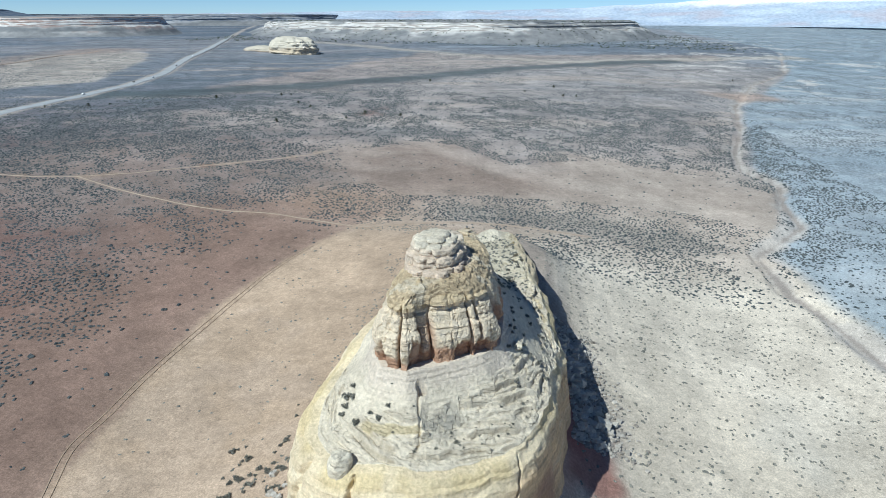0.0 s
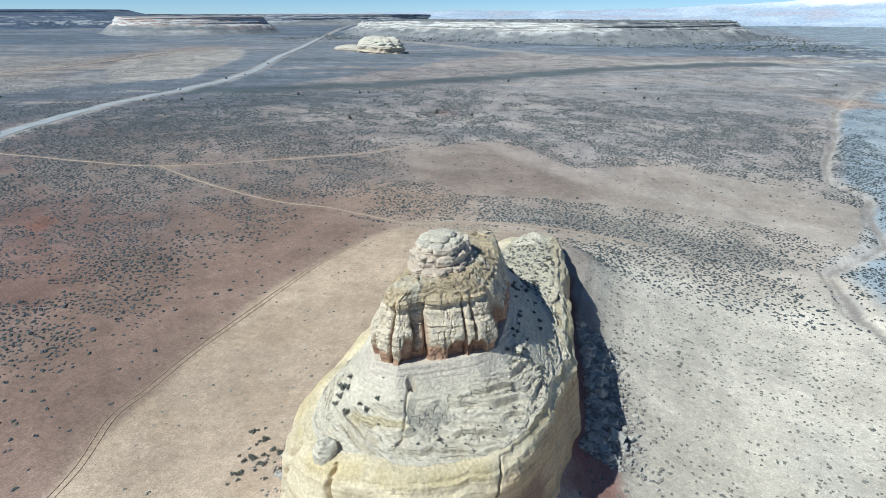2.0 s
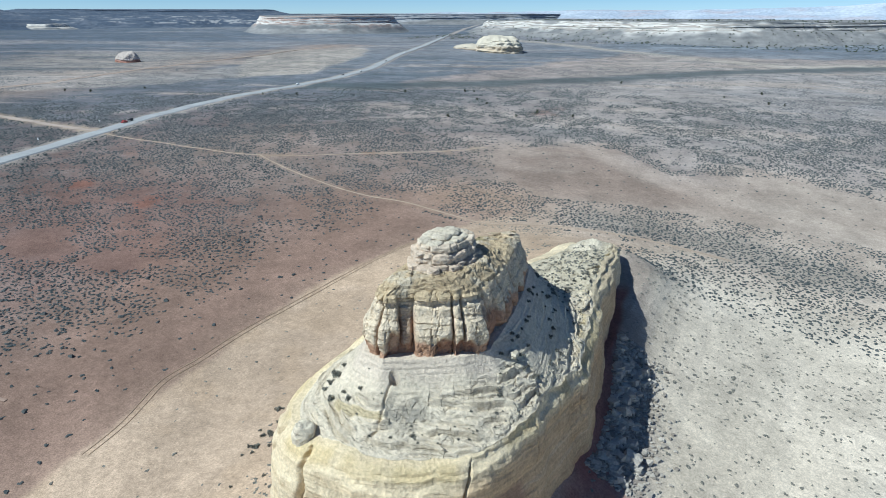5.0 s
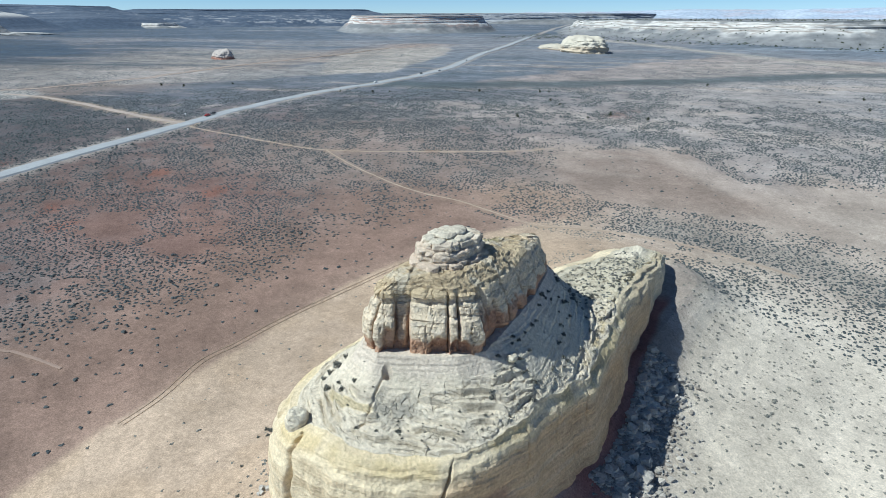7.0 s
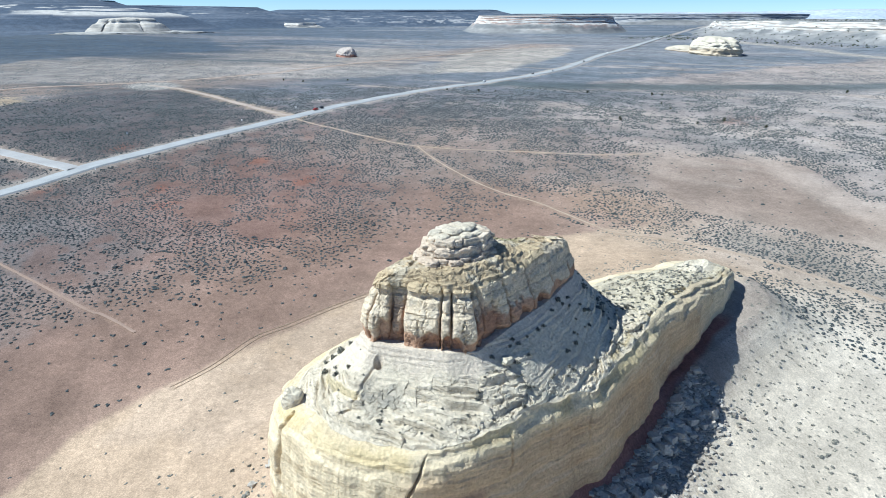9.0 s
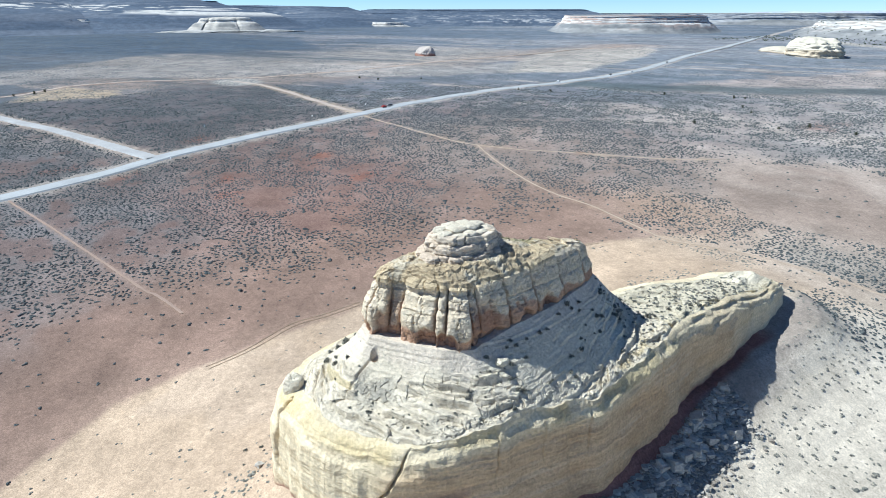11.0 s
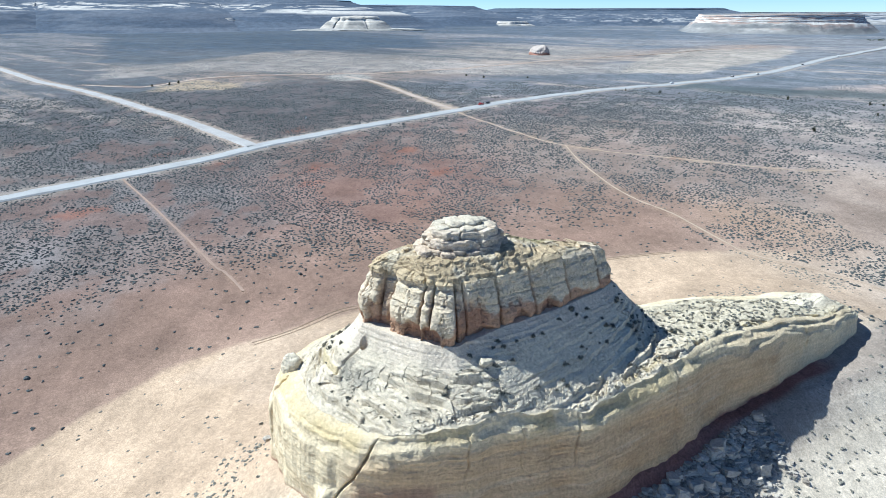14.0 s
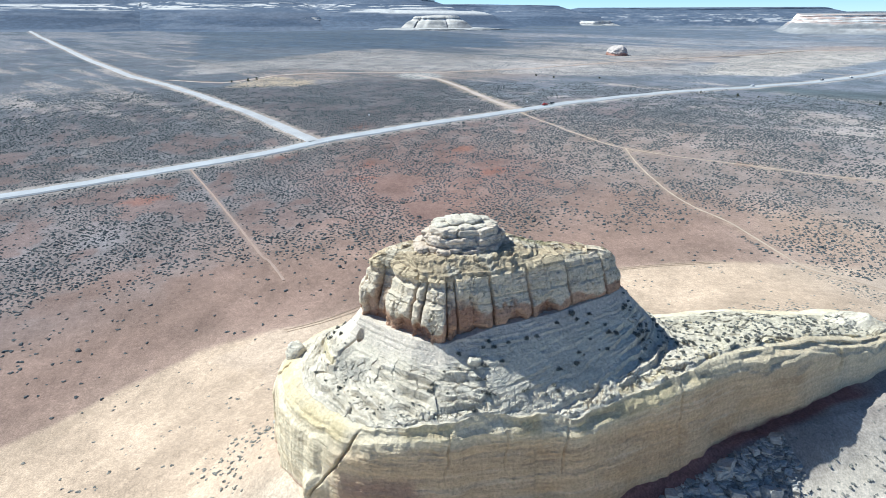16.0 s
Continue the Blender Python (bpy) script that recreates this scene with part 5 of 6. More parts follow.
# ---- junipers on the plain ----
BARK = Nodes("bark", 0.9, 0.1)
BARK = BARK.finish(BARK.scale(BARK.mix(0.0, (0.17, 0.12, 0.09), (0.1, 0.1, 0.1)), BARK.ramp(BARK.noise(6, 4, (1, 1, 0.2)), 0.3, 0.7, 0.7, 1.2)))
JUNIPER = leaf_material("juniper_leaf", (0.035, 0.048, 0.03), (0.075, 0.085, 0.05), 4.0)


def juniper(seed):
    rng = np.random.default_rng(seed)
    tree = tagged(new("juniper_tree"), "dark green juniper standing alone on the plain", "tree", "junipers on the plain")
    bm = bmesh.new()
    for a, lean, r0, top in ((0, 0.0, 0.20, 1.9), (1.0, 0.6, 0.10, 1.7), (3.2, 0.7, 0.10, 1.5), (5.0, 0.5, 0.09, 1.8)):
        m = Matrix.Translation((lean * 0.4 * math.cos(a), lean * 0.4 * math.sin(a), top / 2)) @ Matrix.Rotation(lean * 0.6, 4, Vector((-math.sin(a), math.cos(a), 0)))
        bmesh.ops.create_cone(bm, cap_ends=True, segments=6, radius1=r0, radius2=r0 * 0.4, depth=top, matrix=m)
    part("trunk", bm_mesh("trunk", bm, BARK), tree)
    n = 420
    hub = np.stack([rng.normal(0, 0.75, 26), rng.normal(0, 0.75, 26), rng.uniform(0.7, 2.9, 26)], 1)
    hub[:, :2] *= (1.25 - 0.25 * hub[:, 2:3])
    c = hub[rng.integers(0, 26, n)] + rng.normal(0, 0.27, (n, 3))
    d = rng.normal(0, 1, (n, 2, 3))
    d /= np.linalg.norm(d, axis=2)[..., None]
    w = rng.uniform(0.10, 0.22, n)[:, None]
    v = np.stack([c - d[:, 0] * w, c + d[:, 1] * w, c + d[:, 0] * w, c - d[:, 1] * w], 1).reshape(-1, 3)
    part("crown", mesh_from("crown", v, np.arange(4 * n).reshape(-1, 4), JUNIPER, flat=True), tree)
    return tree


JUNIPERS = [(-17, 718), (15, 771), (25, 700), (39, 705), (-56, 643), (-242, 599), (-200, 539), (-199, 461), (-154, 496), (-145, 521), (-115, 525), (272, 985), (-301, 562), (-250, 594), (-585, 388), (-560, 398), (-383, 493), (-372, 506), (-540, 443), (-408, 473), (-217, 554), (-132, 764), (-639, 56), (-643, 73), (-651, 82)]
trees = [juniper(80), juniper(81)]
for i, (x, y) in enumerate(JUNIPERS):
    m = pose(x, y, float(ground_height(x, y)) - 0.05, 0, 0, rnd.uniform(0, 360))
    s = rnd.uniform(0.7, 1.25)
    ob = trees[i] if i < 2 else copy_thing(trees[i % 2], m)
    ob.matrix_basis = m
    ob.scale = (s, s, s * rnd.uniform(0.75, 1.0))

# ---- roads ----
def road_material(name, colour):
    m = Nodes(name, 0.85, 0.2)
    c = m.scale(m.mix(0.0, colour, colour), m.ramp(m.noise(0.08, 4), 0.3, 0.7, 0.88, 1.1))
    return m.finish(m.scale(c, m.ramp(m.noise(1.5, 4), 0.3, 0.7, 0.92, 1.08)), m.noise(8, 3), 0.3, 0.02)


ASPHALT = road_material("worn_asphalt", (0.355, 0.365, 0.365))
GRAVEL_ROAD = road_material("graded_gravel", (0.37, 0.365, 0.355))
PAINT = Nodes("road_paint", 0.7, 0.3).finish((0.75, 0.62, 0.25))


def ribbon(name, line, wide, material, lift, reach=2100, rag=0.05, skirt=1.0, reach_out=0.0):
    p = spline(line, 1400, closed=False)
    p = p[np.hypot(p[:, 0], p[:, 1]) < reach]
    t = np.gradient(p, axis=0)
    n = np.stack([-t[:, 1], t[:, 0]], 1) / np.linalg.norm(t, axis=1)[:, None]
    far = np.hypot(p[:, 0], p[:, 1])
    z = ground_height(p[:, 0], p[:, 1]) + lift + 1.2 * smooth(600, 2000, far)
    ragged = 1 + rag * fbm(p[:, 0] / 20, p[:, 1] / 20, 0, 3, 7) + 2 * rag * fbm(p[:, 0] / 4, p[:, 1] / 4, 0, 3, 8)
    cols = []
    verge = reach_out / wide if reach_out else 0.6 * skirt
    for off, drop in ((-0.5 - verge, -0.9 * skirt), (-0.49, 0.0), (0.0, 0.06), (0.49, 0.0), (0.5 + verge, -0.9 * skirt)):
        cols.append(np.c_[p + n * (wide * off * ragged)[:, None], z + drop])
    arr = np.stack(cols, 1)
    return mesh_from(name, arr.reshape(-1, 3), grid_faces(len(p), 5)[:, ::-1], material, flat=True)


tagged(new("road", ribbon("road", MAIN_ROAD, 11.0, ASPHALT, 0.3, 2100, 0.01, 0.8, 0.9)), "straight grey asphalt highway crossing the plain", "road", kind="structure")
tagged(new("road", ribbon("road", SIDE_ROAD, 8.0, GRAVEL_ROAD, 0.28, 2900, 0.05, 0.8, 0.9)), "pale gravel side road leaving the highway", "road", kind="structure")

RUT = road_material("packed_sand", (0.375, 0.285, 0.20))
for side in (-0.85, 0.85):
    shifted = [(x + side, y + 0.3 * side) for x, y in DUNE_TRACK]
    tagged(new("dirt_track", ribbon("dirt_track", shifted, 0.26, RUT, 0.1, 1300, 0.3, 0.1)), "wheel rut pressed into the tan sand", "track", kind="structure")
DIRT = road_material("tan_dirt", (0.41, 0.325, 0.245))
TRAIL_DIRT = road_material("worn_soil", (0.31, 0.225, 0.175))
RED_DIRT = road_material("red_dirt", (0.40, 0.33, 0.275))
for line, wide, dirt, words in ((SPUR_ROAD, 5.0, RED_DIRT, "graded dirt road from the highway to a pull-out"), (RED_TRACK, 4.2, RED_DIRT, "reddish dirt road across the far flats"), (TRACK_A, 1.15, DIRT, "narrow tan dirt track through the brush"), (TRACK_B, 0.9, DIRT, "narrow tan dirt track through the brush"), (TRAIL, 1.0, TRAIL_DIRT, "straight worn foot trail across brown soil")):
    tagged(new("dirt_track", ribbon("dirt_track", line, wide, dirt, 0.16, 1300, 0.16, 0.1)), words, "track", kind="structure")


# ---- buttes and mesas on the horizon ----
FAR_ROCK = Nodes("far_rock", 0.95, 0.1)
FAR_ROCK = FAR_ROCK.finish(FAR_ROCK.scale(FAR_ROCK.attribute(), FAR_ROCK.ramp(FAR_ROCK.noise(0.05, 6, (1, 1, 3)), 0.3, 0.7, 0.82, 1.15)), FAR_ROCK.noise(0.12, 5), 0.6, 3.0)


def mesa(name, outline, z_foot, z_top, apron, label, beds, seed, cols=420, bare=0.3, cap=(0.16, 0.17, 0.17), pale=None):
    """A mesa: an apron of talus, banded broken cliffs, and a brush-dotted top."""
    ring = spline(outline, cols)
    c = ring.mean(0)
    arc = np.linspace(0, np.linalg.norm(np.diff(ring, axis=0), axis=1).sum(), cols)
    t = np.roll(ring, -2, 0) - np.roll(ring, 2, 0)
    n = np.stack([t[:, 1], -t[:, 0]], 1) / np.linalg.norm(t, axis=1)[:, None]
    if ((ring - c) * n).sum() < 0:
        n = -n
    tall = z_top - z_foot
    loop = np.stack([np.cos(arc / arc[-1] * 2 * math.pi), np.sin(arc / arc[-1] * 2 * math.pi)]) * arc[-1] / 6.28
    rough = 2.4 if name == "butte" else 1.0
    gully = rough * fbm(loop[0] / (2.2 * tall), loop[1] / (2.2 * tall), 0, 4, seed)
    spur = fbm(loop[0] / (7 * tall), loop[1] / (7 * tall), 0, 3, seed + 1)
    lip = z_foot + tall * (0.93 + 0.10 * rough * fbm(loop[0] / (5 * tall), loop[1] / (5 * tall), 0, 3, seed + 2))
    ob = tagged(new(name), label, "mesa" if name == "mesa" else "butte")
    body, tint = [], []
    for v in np.linspace(0, 1, 60 if pale else 34):
        low = np.clip(v / 0.45, 0, 1)
        off = np.where(v < 0.45, 1.6 - 1.38 * low ** 0.6, 0.22 - 0.22 * (v - 0.45) / 0.55)
        bedding = fbm(loop[0] / (9 * tall), loop[1] / (9 * tall), v * 9, 3, seed + 4)
        if pale:
            off = 2.6 * (1 - v) ** 1.3 - 0.25 * float(smooth(pale[0], pale[1], v)) + 0.25
        off = off + 0.28 * gully * (1 - 0.4 * v) + 0.3 * spur + 0.07 * bedding * smooth(0.35, 0.5, v)
        p = ring + n * (apron * off)[:, None]
        under = ground_height(p[:, 0], p[:, 1]) - 4
        w = float(smooth(0, 0.4, v))
        z = under * (1 - w) + (z_foot + (lip - z_foot) * v) * w
        body.append(np.c_[p, z])
        patch = fbm(loop[0] / (1.3 * tall), loop[1] / (1.3 * tall), v * 4, 4, seed + 5)
        broad = fbm(loop[0] / (5 * tall), loop[1] / (5 * tall), v * 2, 3, seed + 6)
        turn = v * 5.0 + 1.1 * patch + 0.7 * broad
        turn = np.abs(turn - np.floor(turn) - 0.5) * 2
        rock = np.zeros((cols, 3)) + beds[1]
        rock = blend(rock, smooth(0.45, 0.75, turn), beds[2])
        rock = blend(rock, smooth(bare, bare + 0.3, 0.8 * patch + 0.6 * broad), beds[0])
        slope = np.zeros((cols, 3)) + beds[0]
        slope = blend(slope, smooth(0.2, 0.5, patch) * 0.3, beds[1])
        slope = blend(slope, smooth(0.0, 0.3, -patch) * 0.6, (0.15, 0.16, 0.165))
        slope = blend(slope, float(smooth(0.25, 0.0, v)) + 0 * patch, (0.19, 0.20, 0.21))
        if pale:
            fine = fbm(loop[0] / (0.55 * tall), loop[1] / (0.55 * tall), v * 22, 4, seed + 7, 0.65)
            ragged = smooth(bare, bare + 0.12, fine + 0.7 * broad + 0.25 * patch)
            white = ragged * smooth(pale[0], pale[0] + 0.05, v + 0.12 * broad) * smooth(pale[1], pale[1] - 0.05, v + 0.14 * broad)
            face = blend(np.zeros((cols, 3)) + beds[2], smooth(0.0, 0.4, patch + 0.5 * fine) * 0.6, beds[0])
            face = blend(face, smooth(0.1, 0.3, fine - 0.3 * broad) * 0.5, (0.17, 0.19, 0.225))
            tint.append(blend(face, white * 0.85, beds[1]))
            continue
        tint.append(blend(slope, smooth(0.26, 0.42, v + 0.22 * patch), rock) if v < 0.96 else np.zeros((cols, 3)) + cap)
    body, tint = np.array(body), np.array(tint)
    cut = 15
    count = len(body)
    for piece, a, b in (("apron", 0, cut + 1), ("cliff", cut, count)):
        part(piece, mesh_from(piece, body[a:b].reshape(-1, 3), grid_faces(b - a, cols, True), FAR_ROCK, colours=tint[a:b].reshape(-1, 3)), ob)
    inner = [body[-1]]
    for q in (0.3, 0.7, 0.98):
        p = c + (body[-1][:, :2] - c) * (1 - q)
        inner.append(np.c_[p, lip * (1 - q) + z_top * q + 0.02 * tall * gully])
    inner = np.array(inner)
    part("top", mesh_from("top", inner.reshape(-1, 3), grid_faces(4, cols, True), FAR_ROCK, colours=np.zeros((4 * cols, 3)) + beds[0]), ob)
    return ob


def around(cx, cy, rx, ry, seed, n=16, turn=0.0):
    """A ragged oval outline."""
    rng = np.random.default_rng(seed)
    out = []
    for a in np.linspace(0, 2 * math.pi, n, endpoint=False):
        q = rng.uniform(0.8, 1.15)
        u, v = rx * q * math.cos(a), ry * q * math.sin(a)
        out.append((cx + u * math.cos(turn) - v * math.sin(turn), cy + u * math.sin(turn) + v * math.cos(turn)))
    return out


def bearing(deg, dist):
    """A place by its bearing to the west of north from the flight's middle."""
    return (60 - dist * math.sin(radians(deg)), 30 + dist * math.cos(radians(deg)))


# blue-grey mesa tones have the distance haze mixed into the rock colour
HAZE_SLOPE = (0.115, 0.14, 0.18)
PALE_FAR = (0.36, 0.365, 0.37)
BRUSHY, WHITE, CREAM, BUFF, RUST, HAZE_DARK = (0.24, 0.24, 0.235), (0.58, 0.56, 0.52), (0.52, 0.48, 0.42), (0.34, 0.31, 0.275), (0.37, 0.28, 0.24), (0.08, 0.105, 0.145)
mesa("mesa", [(-840, 2010), (-600, 1900), (-330, 1780), (-130, 1720), (60, 1900), (260, 2200), (200, 2600), (-500, 2800), (-1000, 2500)], 56, 95, 90, "long low mesa with white cliff bands on the plain", (BRUSHY, WHITE, BUFF), 301, 700, 0.08)
mesa("mesa", [bearing(43.5, 2350), bearing(40, 2250), bearing(36, 2300), bearing(33.5, 2450), bearing(34, 2800), bearing(40, 2900), bearing(44, 2700)], 62, 108, 62, "flat-topped mesa with rust and white cliff bands", (BRUSHY, WHITE, RUST), 311, 420, 0.55, RUST)
mesa("mesa", [bearing(d, r) for d, r in ((122, 2900), (112, 3000), (104, 2900), (97, 3050), (90, 2950), (84, 3100), (78, 3000), (75.5, 3100), (76, 3700), (75, 4300), (95, 4400), (115, 4300))], 66, 196, 210, "high dark mesa with pale cliff bands on the horizon", (HAZE_SLOPE, WHITE, HAZE_DARK), 321, 1600, -0.1, HAZE_DARK, (0.36, 0.66))
mesa("mesa", [bearing(d, r) for d, r in ((77, 3700), (73, 3550), (69, 3700), (65, 3600), (63, 3850), (66, 4300), (76, 4300))], 62, 158, 170, "dark mesa with a broken skyline beside the high mesa", (HAZE_SLOPE, WHITE, HAZE_DARK), 326, 700, 0.1, HAZE_DARK, (0.34, 0.62))
mesa("mesa", [bearing(d, r) for d, r in ((61, 3900), (56, 3800), (50, 3900), (45, 4050), (44, 4400), (60, 4500))], 66, 140, 150, "distant mesa with a dark top and grey cliffs", (HAZE_SLOPE, PALE_FAR, HAZE_DARK), 331, 500, 0.1, HAZE_DARK, (0.2, 0.6))
mesa("mesa", [bearing(d, r) for d, r in ((47, 4300), (40, 4350), (32, 4300), (24, 4450), (20, 4600), (20, 4850), (47, 4850))], 60, 118, 120, "low far mesa along the horizon", (BRUSHY, PALE_FAR, HAZE_DARK), 341, 420, 0.1, HAZE_DARK)
mesa("butte", around(*bearing(84, 2700), 50, 90, 6, 14, radians(80)), 60, 92, 50, "low pale butte beside the high mesa", (BRUSHY, WHITE, CREAM), 352, 200, 0.4, CREAM)
mesa("butte", around(*bearing(59.5, 3400), 60, 110, 7, 14, radians(60)), 50, 72, 60, "low white rock mound on the far plain", (BRUSHY, WHITE, CREAM), 353, 160, 0.5, WHITE)
mesa("butte", around(*bearing(62, 4000), 60, 130, 8, 14, radians(60)), 52, 78, 60, "low white rock mound on the far plain", (BRUSHY, WHITE, CREAM), 354, 160, 0.5, WHITE)


def dome_rock(name, x, y, long, wide, tall, turn, label, colours, seed, base):
    """A bare rounded rock of stacked beds."""
    cols, rows_n = 160, 40
    a = np.linspace(0, 2 * math.pi, cols, endpoint=False)
    rows, tones = [], []
    for j in range(rows_n):
        v = j / (rows_n - 1)
        ledge = 0.07 * fbm(np.cos(a), np.sin(a), v * 10, 2, seed + 5)
        r = np.sqrt(max(1 - v ** 3.2, 0.0)) * (1 + ledge) + 0.001
        rag = 1 + 0.22 * fbm(np.cos(a) * 1.6, np.sin(a) * 1.6, v, 4, seed) + 0.06 * fbm(np.cos(a) * 6, np.sin(a) * 6, v * 6, 3, seed + 1)
        u, w = long * r * rag * np.cos(a), wide * r * rag * np.sin(a)
        px, py = x + u * math.cos(turn) - w * math.sin(turn), y + u * math.sin(turn) + w * math.cos(turn)
        top = 1 + 0.22 * fbm(u / long * 1.8, w / wide * 1.8, 0, 3, seed + 3)
        rows.append(np.c_[px, py, base - 2 + (tall + 2) * v * top])
        nb = fbm(np.cos(a) * 3, np.sin(a) * 3, v * 5, 3, seed + 2)
        low = smooth(0.42, 0.28, v + 0.12 * nb)
        tones.append(blend(np.zeros((cols, 3)) + colours[0], low, colours[1]))
    arr = np.array(rows)
    ob = new(name, mesh_from(name, arr.reshape(-1, 3), grid_faces(rows_n, cols, True), FAR_ROCK, colours=np.array(tones).reshape(-1, 3)))
    return tagged(ob, label, "butte")


far_x, far_y = bearing(72.8, 2520)
far_z = float(ground_height(far_x, far_y))
mesa("butte", around(far_x, far_y, 62, 40, 9, 14, radians(72)), far_z + 22, far_z + 52, 60, "pale cliff-faced butte on a white apron", ((0.47, 0.44, 0.39), (0.60, 0.57, 0.515), (0.50, 0.46, 0.40)), 351, 260, 0.5, CREAM)
dome_rock("butte", far_x + 15, far_y - 5, 230, 130, 9, radians(72), "low white rock apron under the cliff-faced butte", ((0.43, 0.42, 0.395), (0.30, 0.30, 0.29)), 355, far_z)
dome_rock("butte", -468, 1180, 58, 36, 31, radians(-35), "solitary cream sandstone knoll near the highway", ((0.56, 0.51, 0.41), (0.50, 0.42, 0.31)), 361, float(ground_height(-468, 1180)))
dome_rock("butte", -545, 1215, 55, 20, 10, radians(-30), "low tail of cream sandstone beside the knoll", ((0.50, 0.45, 0.36), (0.42, 0.35, 0.27)), 362, float(ground_height(-545, 1215)))
dome_rock("butte", -830, 640, 17, 15, 15, 0.4, "small round butte of red and white rock", ((0.50, 0.44, 0.39), (0.36, 0.20, 0.15)), 363, float(ground_height(-830, 640)))

# brush on the pale mesa and its apron
cand = np.stack([rng.uniform(-950, 480, 8000), rng.uniform(1560, 2500, 8000)], 1)
bpy.context.view_layer.update()
graph = bpy.context.evaluated_depsgraph_get()
spots = []
for x, y in cand:
    hit, place, nrm, idx, ob, mm = scene.ray_cast(graph, Vector((x, y, 400)), Vector((0, 0, -1)))
    if hit and (ob.name.startswith("mesa") or rng.uniform() < 0.35) and (place.z < 88 or rng.uniform() < 0.3):
        spots.append(tuple(place))
spots = np.array(spots)
s = rng.uniform(2.0, 4.5, len(spots))
v, f = merge_copies(*clump(2, 9), spots, np.stack([s, s, s * 0.8], 1), rng.uniform(0, 6.28, len(spots)))
tagged(new("mesa_brush", mesh_from("mesa_brush", v, f, JUNIPER, flat=True)), "dark juniper scrub dotted over the pale mesa", "scrub", kind="stuff")

# far mountains with late snow, the blue haze painted into their colours
bear = np.linspace(50, -60, 300)
sky_line = np.interp(bear, [-60, -40, -30, -26, -20, -12, -4, 2, 10, 18, 30, 50], [230, 240, 232, 225, 228, 205, 170, 150, 142, 140, 122, 110])
sky_line = sky_line + 7 * fbm(bear / 4, 0 * bear, 0, 4, 371) + 4 * fbm(bear / 1.2, 0 * bear, 0, 3, 372)
rows, tones = [], []
for q in np.linspace(0, 1, 16):
    d = 4550 + 250 * q
    z = 44 + (sky_line - 44) * q ** 1.2 + 5 * fbm(bear / 1.5, 0 * bear + q * 6, 0, 3, 373) * (0.1 < q < 0.95)
    rows.append(np.stack([60 - d * np.sin(np.radians(bear)), 30 + d * np.cos(np.radians(bear)), z], 1))
    nb = fbm(bear / 3, 0 * bear + q * 7, 0, 4, 374)
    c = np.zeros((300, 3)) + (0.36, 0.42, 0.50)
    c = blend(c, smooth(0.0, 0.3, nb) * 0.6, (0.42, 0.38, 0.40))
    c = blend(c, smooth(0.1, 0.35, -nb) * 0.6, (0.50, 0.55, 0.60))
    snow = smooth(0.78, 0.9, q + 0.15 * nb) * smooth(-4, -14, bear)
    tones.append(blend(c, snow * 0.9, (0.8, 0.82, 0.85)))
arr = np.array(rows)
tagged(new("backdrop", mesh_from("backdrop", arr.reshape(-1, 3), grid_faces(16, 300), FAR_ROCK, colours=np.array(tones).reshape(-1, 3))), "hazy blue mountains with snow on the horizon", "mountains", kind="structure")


# ---- vehicles on the highway ----
def paint(name, colour, rough=0.35):
    return Nodes(name, rough, 0.5).finish(colour)


RED, WHITE_P, DARK, SILVER = paint("red_paint", (0.35, 0.03, 0.025)), paint("white_paint", (0.7, 0.7, 0.7)), paint("dark_paint", (0.03, 0.032, 0.036)), paint("silver_paint", (0.4, 0.41, 0.42))
RUBBER, GLASS, STEEL = paint("rubber", (0.02, 0.02, 0.02), 0.8), paint("tinted_glass", (0.02, 0.025, 0.03), 0.08), paint("steel", (0.25, 0.25, 0.26), 0.4)


def boxy(name, material, parent, size, at, taper=1.0, bevel=0.08):
    bm = bmesh.new()
    bmesh.ops.create_cube(bm, size=1.0)
    for v in bm.verts:
        k = taper if v.co.z > 0 else 1.0
        v.co = Vector((v.co.x * size[0] * k + at[0], v.co.y * size[1] * (1 - (1 - k) * 0.4) + at[1], v.co.z * size[2] + at[2]))
    bmesh.ops.bevel(bm, geom=bm.edges[:], offset=bevel, segments=2, affect="EDGES")
    return part(name, bm_mesh(name, bm, material), parent)


def wheel(parent, x, y, r=0.36):
    bm = bmesh.new()
    m = Matrix.Translation((x, y, r)) @ Matrix.Rotation(math.pi / 2, 4, "X")
    bmesh.ops.create_cone(bm, cap_ends=True, segments=18, radius1=r, radius2=r, depth=0.26, matrix=m)
    w = part("wheel", bm_mesh("wheel", bm, RUBBER), parent)
    bm = bmesh.new()
    bmesh.ops.create_cone(bm, cap_ends=True, segments=14, radius1=r * 0.6, radius2=r * 0.6, depth=0.30, matrix=m)
    part("rim", bm_mesh("rim", bm, STEEL), w)


def car(material, label, name="car"):
    c = tagged(new(name), label, "car", "vehicles on the highway")
    boxy("body", material, c, (4.6, 1.85, 0.75), (0, 0, 0.68), 0.96, 0.14)
    boxy("cabin", material, c, (2.7, 1.65, 0.62), (-0.2, 0, 1.32), 0.72, 0.12)
    boxy("side_window", GLASS, c, (2.1, 1.62, 0.36), (-0.2, 0, 1.33), 0.80, 0.04)
    boxy("windscreen", GLASS, c, (2.52, 1.36, 0.38), (-0.2, 0, 1.32), 0.76, 0.04)
    for x in (-1.45, 1.45):
        for y in (-0.82, 0.82):
            wheel(c, x, y)
    for y in (-0.65, 0.65):
        boxy("headlight", WHITE_P, c, (0.1, 0.35, 0.16), (2.27, y, 0.78), 1.0, 0.02)
    return c


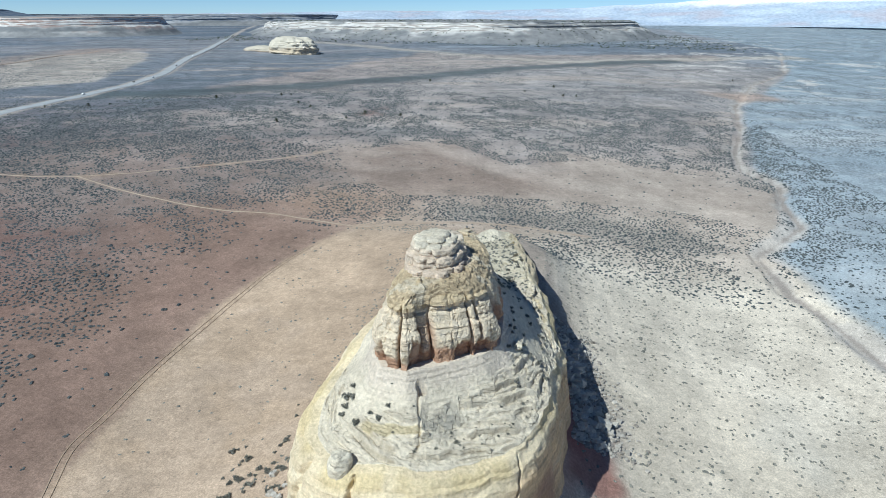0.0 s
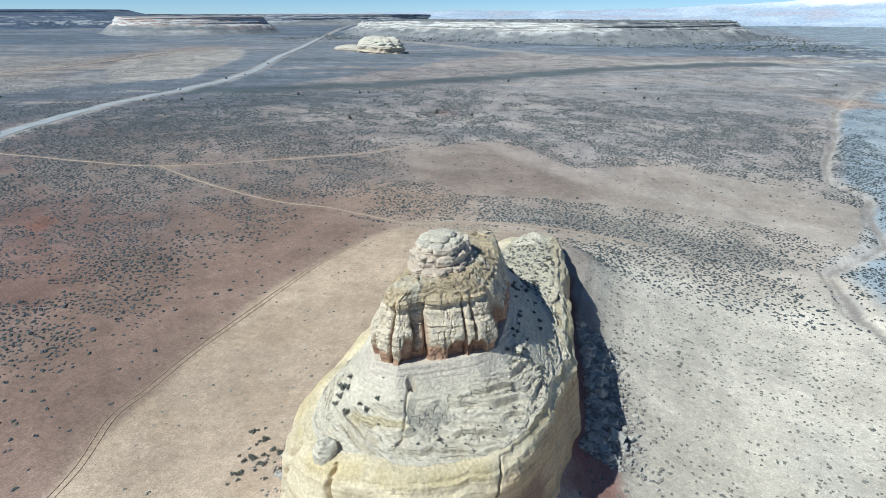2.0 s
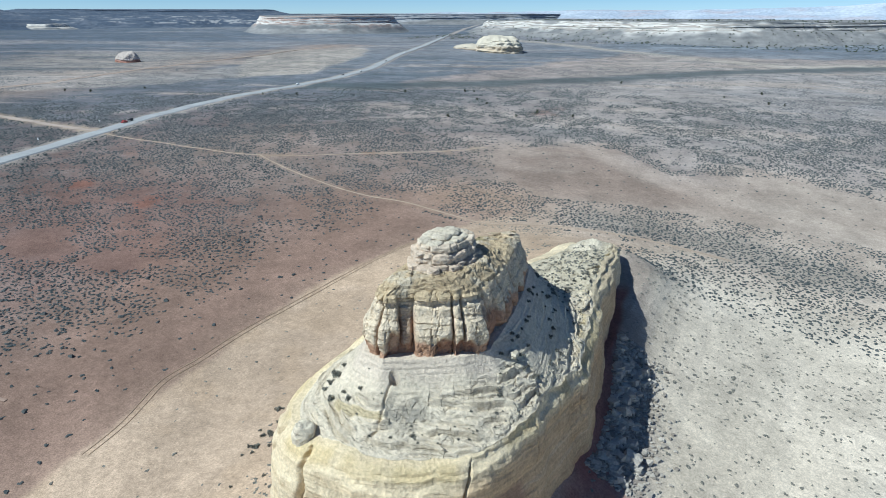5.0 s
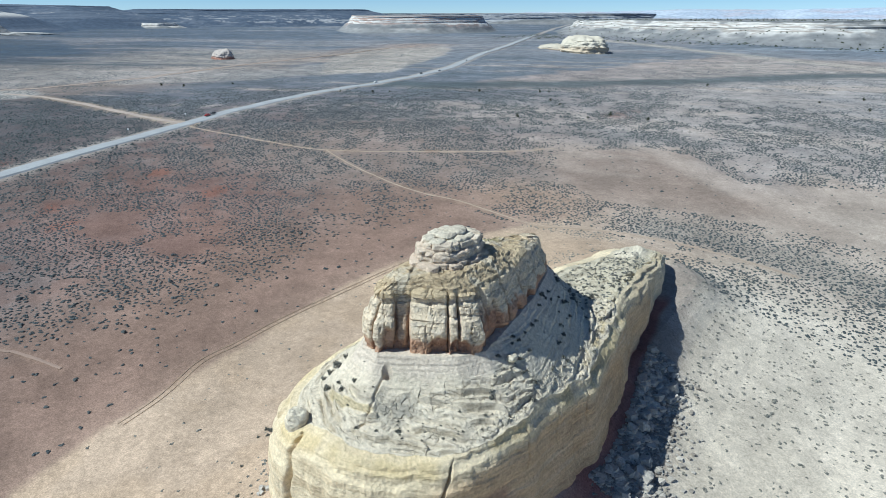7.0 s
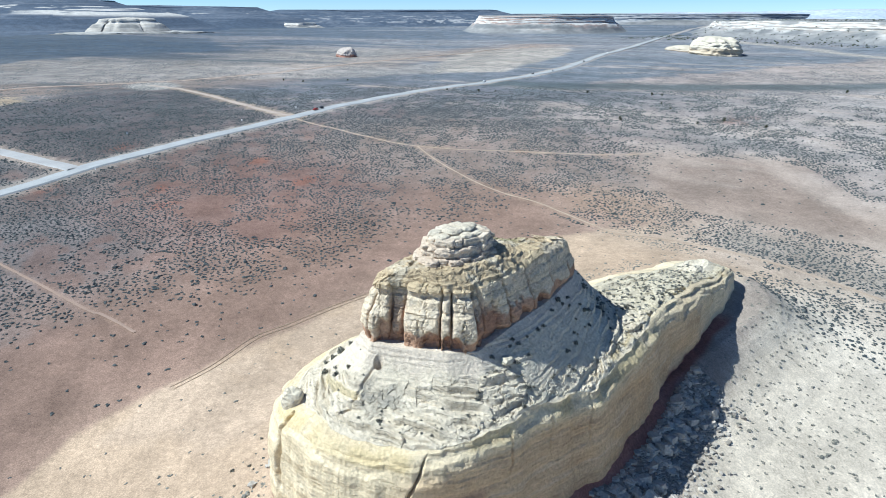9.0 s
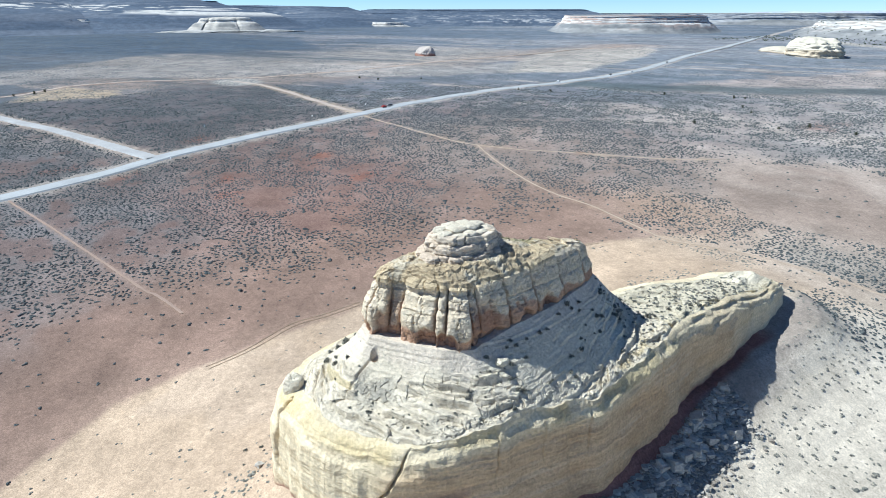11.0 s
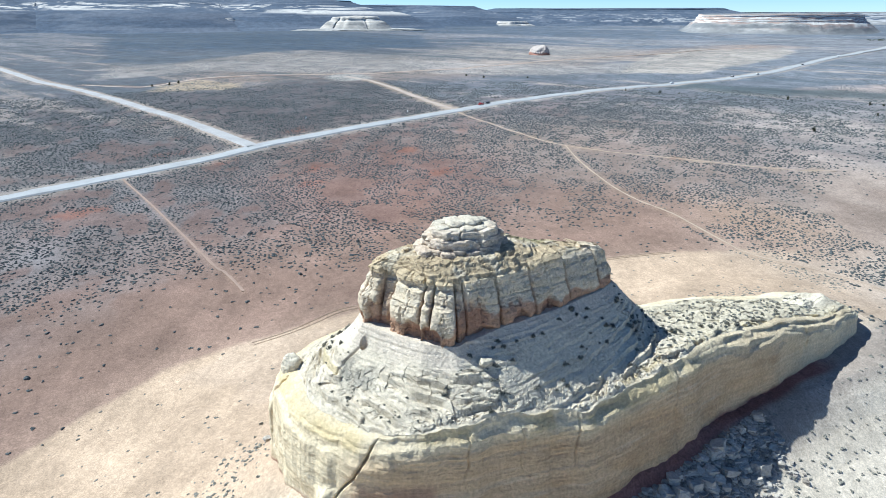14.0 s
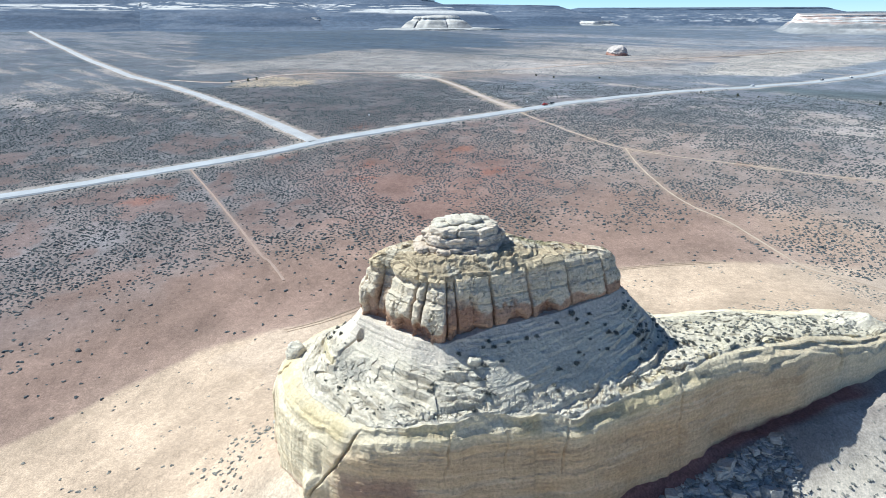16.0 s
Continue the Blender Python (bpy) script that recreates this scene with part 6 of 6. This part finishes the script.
def pickup(label):
    c = tagged(new("pickup_truck"), label, "truck", "vehicles on the highway")
    boxy("body", RED, c, (5.6, 1.95, 0.8), (0, 0, 0.85), 0.97, 0.12)
    boxy("cabin", RED, c, (2.3, 1.8, 0.75), (0.4, 0, 1.6), 0.78, 0.12)
    boxy("side_window", GLASS, c, (1.8, 1.76, 0.42), (0.4, 0, 1.6), 0.84, 0.04)
    boxy("windscreen", GLASS, c, (2.2, 1.5, 0.44), (0.4, 0, 1.6), 0.8, 0.04)
    for x in (-1.8, 1.8):
        for y in (-0.88, 0.88):
            wheel(c, x, y, 0.42)
    return c


def trailer(label):
    c = tagged(new("trailer"), label, "trailer", "vehicles on the highway")
    boxy("deck", DARK, c, (6.2, 2.2, 0.22), (0, 0, 0.8), 1.0, 0.05)
    boxy("load", DARK, c, (3.4, 1.7, 0.9), (-0.6, 0, 1.36), 0.85, 0.1)
    boxy("drawbar", STEEL, c, (1.8, 0.16, 0.14), (3.9, 0, 0.7), 1.0, 0.02)
    for x in (-0.7, 0.5):
        for y in (-1.0, 1.0):
            wheel(c, x, y, 0.36)
    return c


def on_road(ob, s, lane, back=False):
    """Set a vehicle on the highway, s metres of northing along it."""
    p = spline(MAIN_ROAD, 1400, closed=False)
    i = int(np.argmin(np.abs(p[:, 1] - s)))
    t = p[min(i + 4, len(p) - 1)] - p[i - 4]
    t /= np.linalg.norm(t)
    q = p[i] + np.array([t[1], -t[0]]) * lane
    far = math.hypot(*p[i])
    z = float(ground_height(p[i][0], p[i][1])) + 0.36 + 1.2 * float(smooth(600, 2000, far))
    ob.matrix_basis = Matrix.Translation((q[0], q[1], z)) @ Matrix.Rotation(math.atan2(t[1], t[0]) + (math.pi if back else 0), 4, "Z")


on_road(pickup("red pickup truck towing a trailer on the highway"), 302, -2.6, True)
on_road(trailer("dark flatbed trailer behind the red pickup"), 309.5, -2.6, True)
on_road(car(SILVER, "silver car driving on the grey highway"), 700, 2.6)
on_road(car(DARK, "dark car driving on the grey highway"), 845, 2.6)
on_road(car(WHITE_P, "white car driving on the grey highway"), 1010, 2.6)
on_road(car(WHITE_P, "white car driving on the grey highway"), 556, -2.6, True)
on_road(car(DARK, "dark car driving on the grey highway"), 655, -2.6, True)


# ---- small signs beside the highway ----
def road_sign(x, y, turn):
    z = float(ground_height(x, y))
    sign = tagged(new("road_sign"), "small white sign on a post beside the highway", "sign", "signs beside the highway")
    boxy("post", STEEL, sign, (0.1, 0.1, 2.3), (0, 0, 1.1), 1.0, 0.02)
    boxy("panel", WHITE_P, sign, (0.06, 1.0, 1.2), (0.08, 0, 2.2), 1.0, 0.02)
    sign.matrix_basis = pose(x, y, z - 0.05, 0, 0, turn)


for x, y, turn in ((-372, 235, -70), (-382, 158, 20), (-395, 293, 110), (-308, 118, -70)):
    road_sign(x, y, turn)
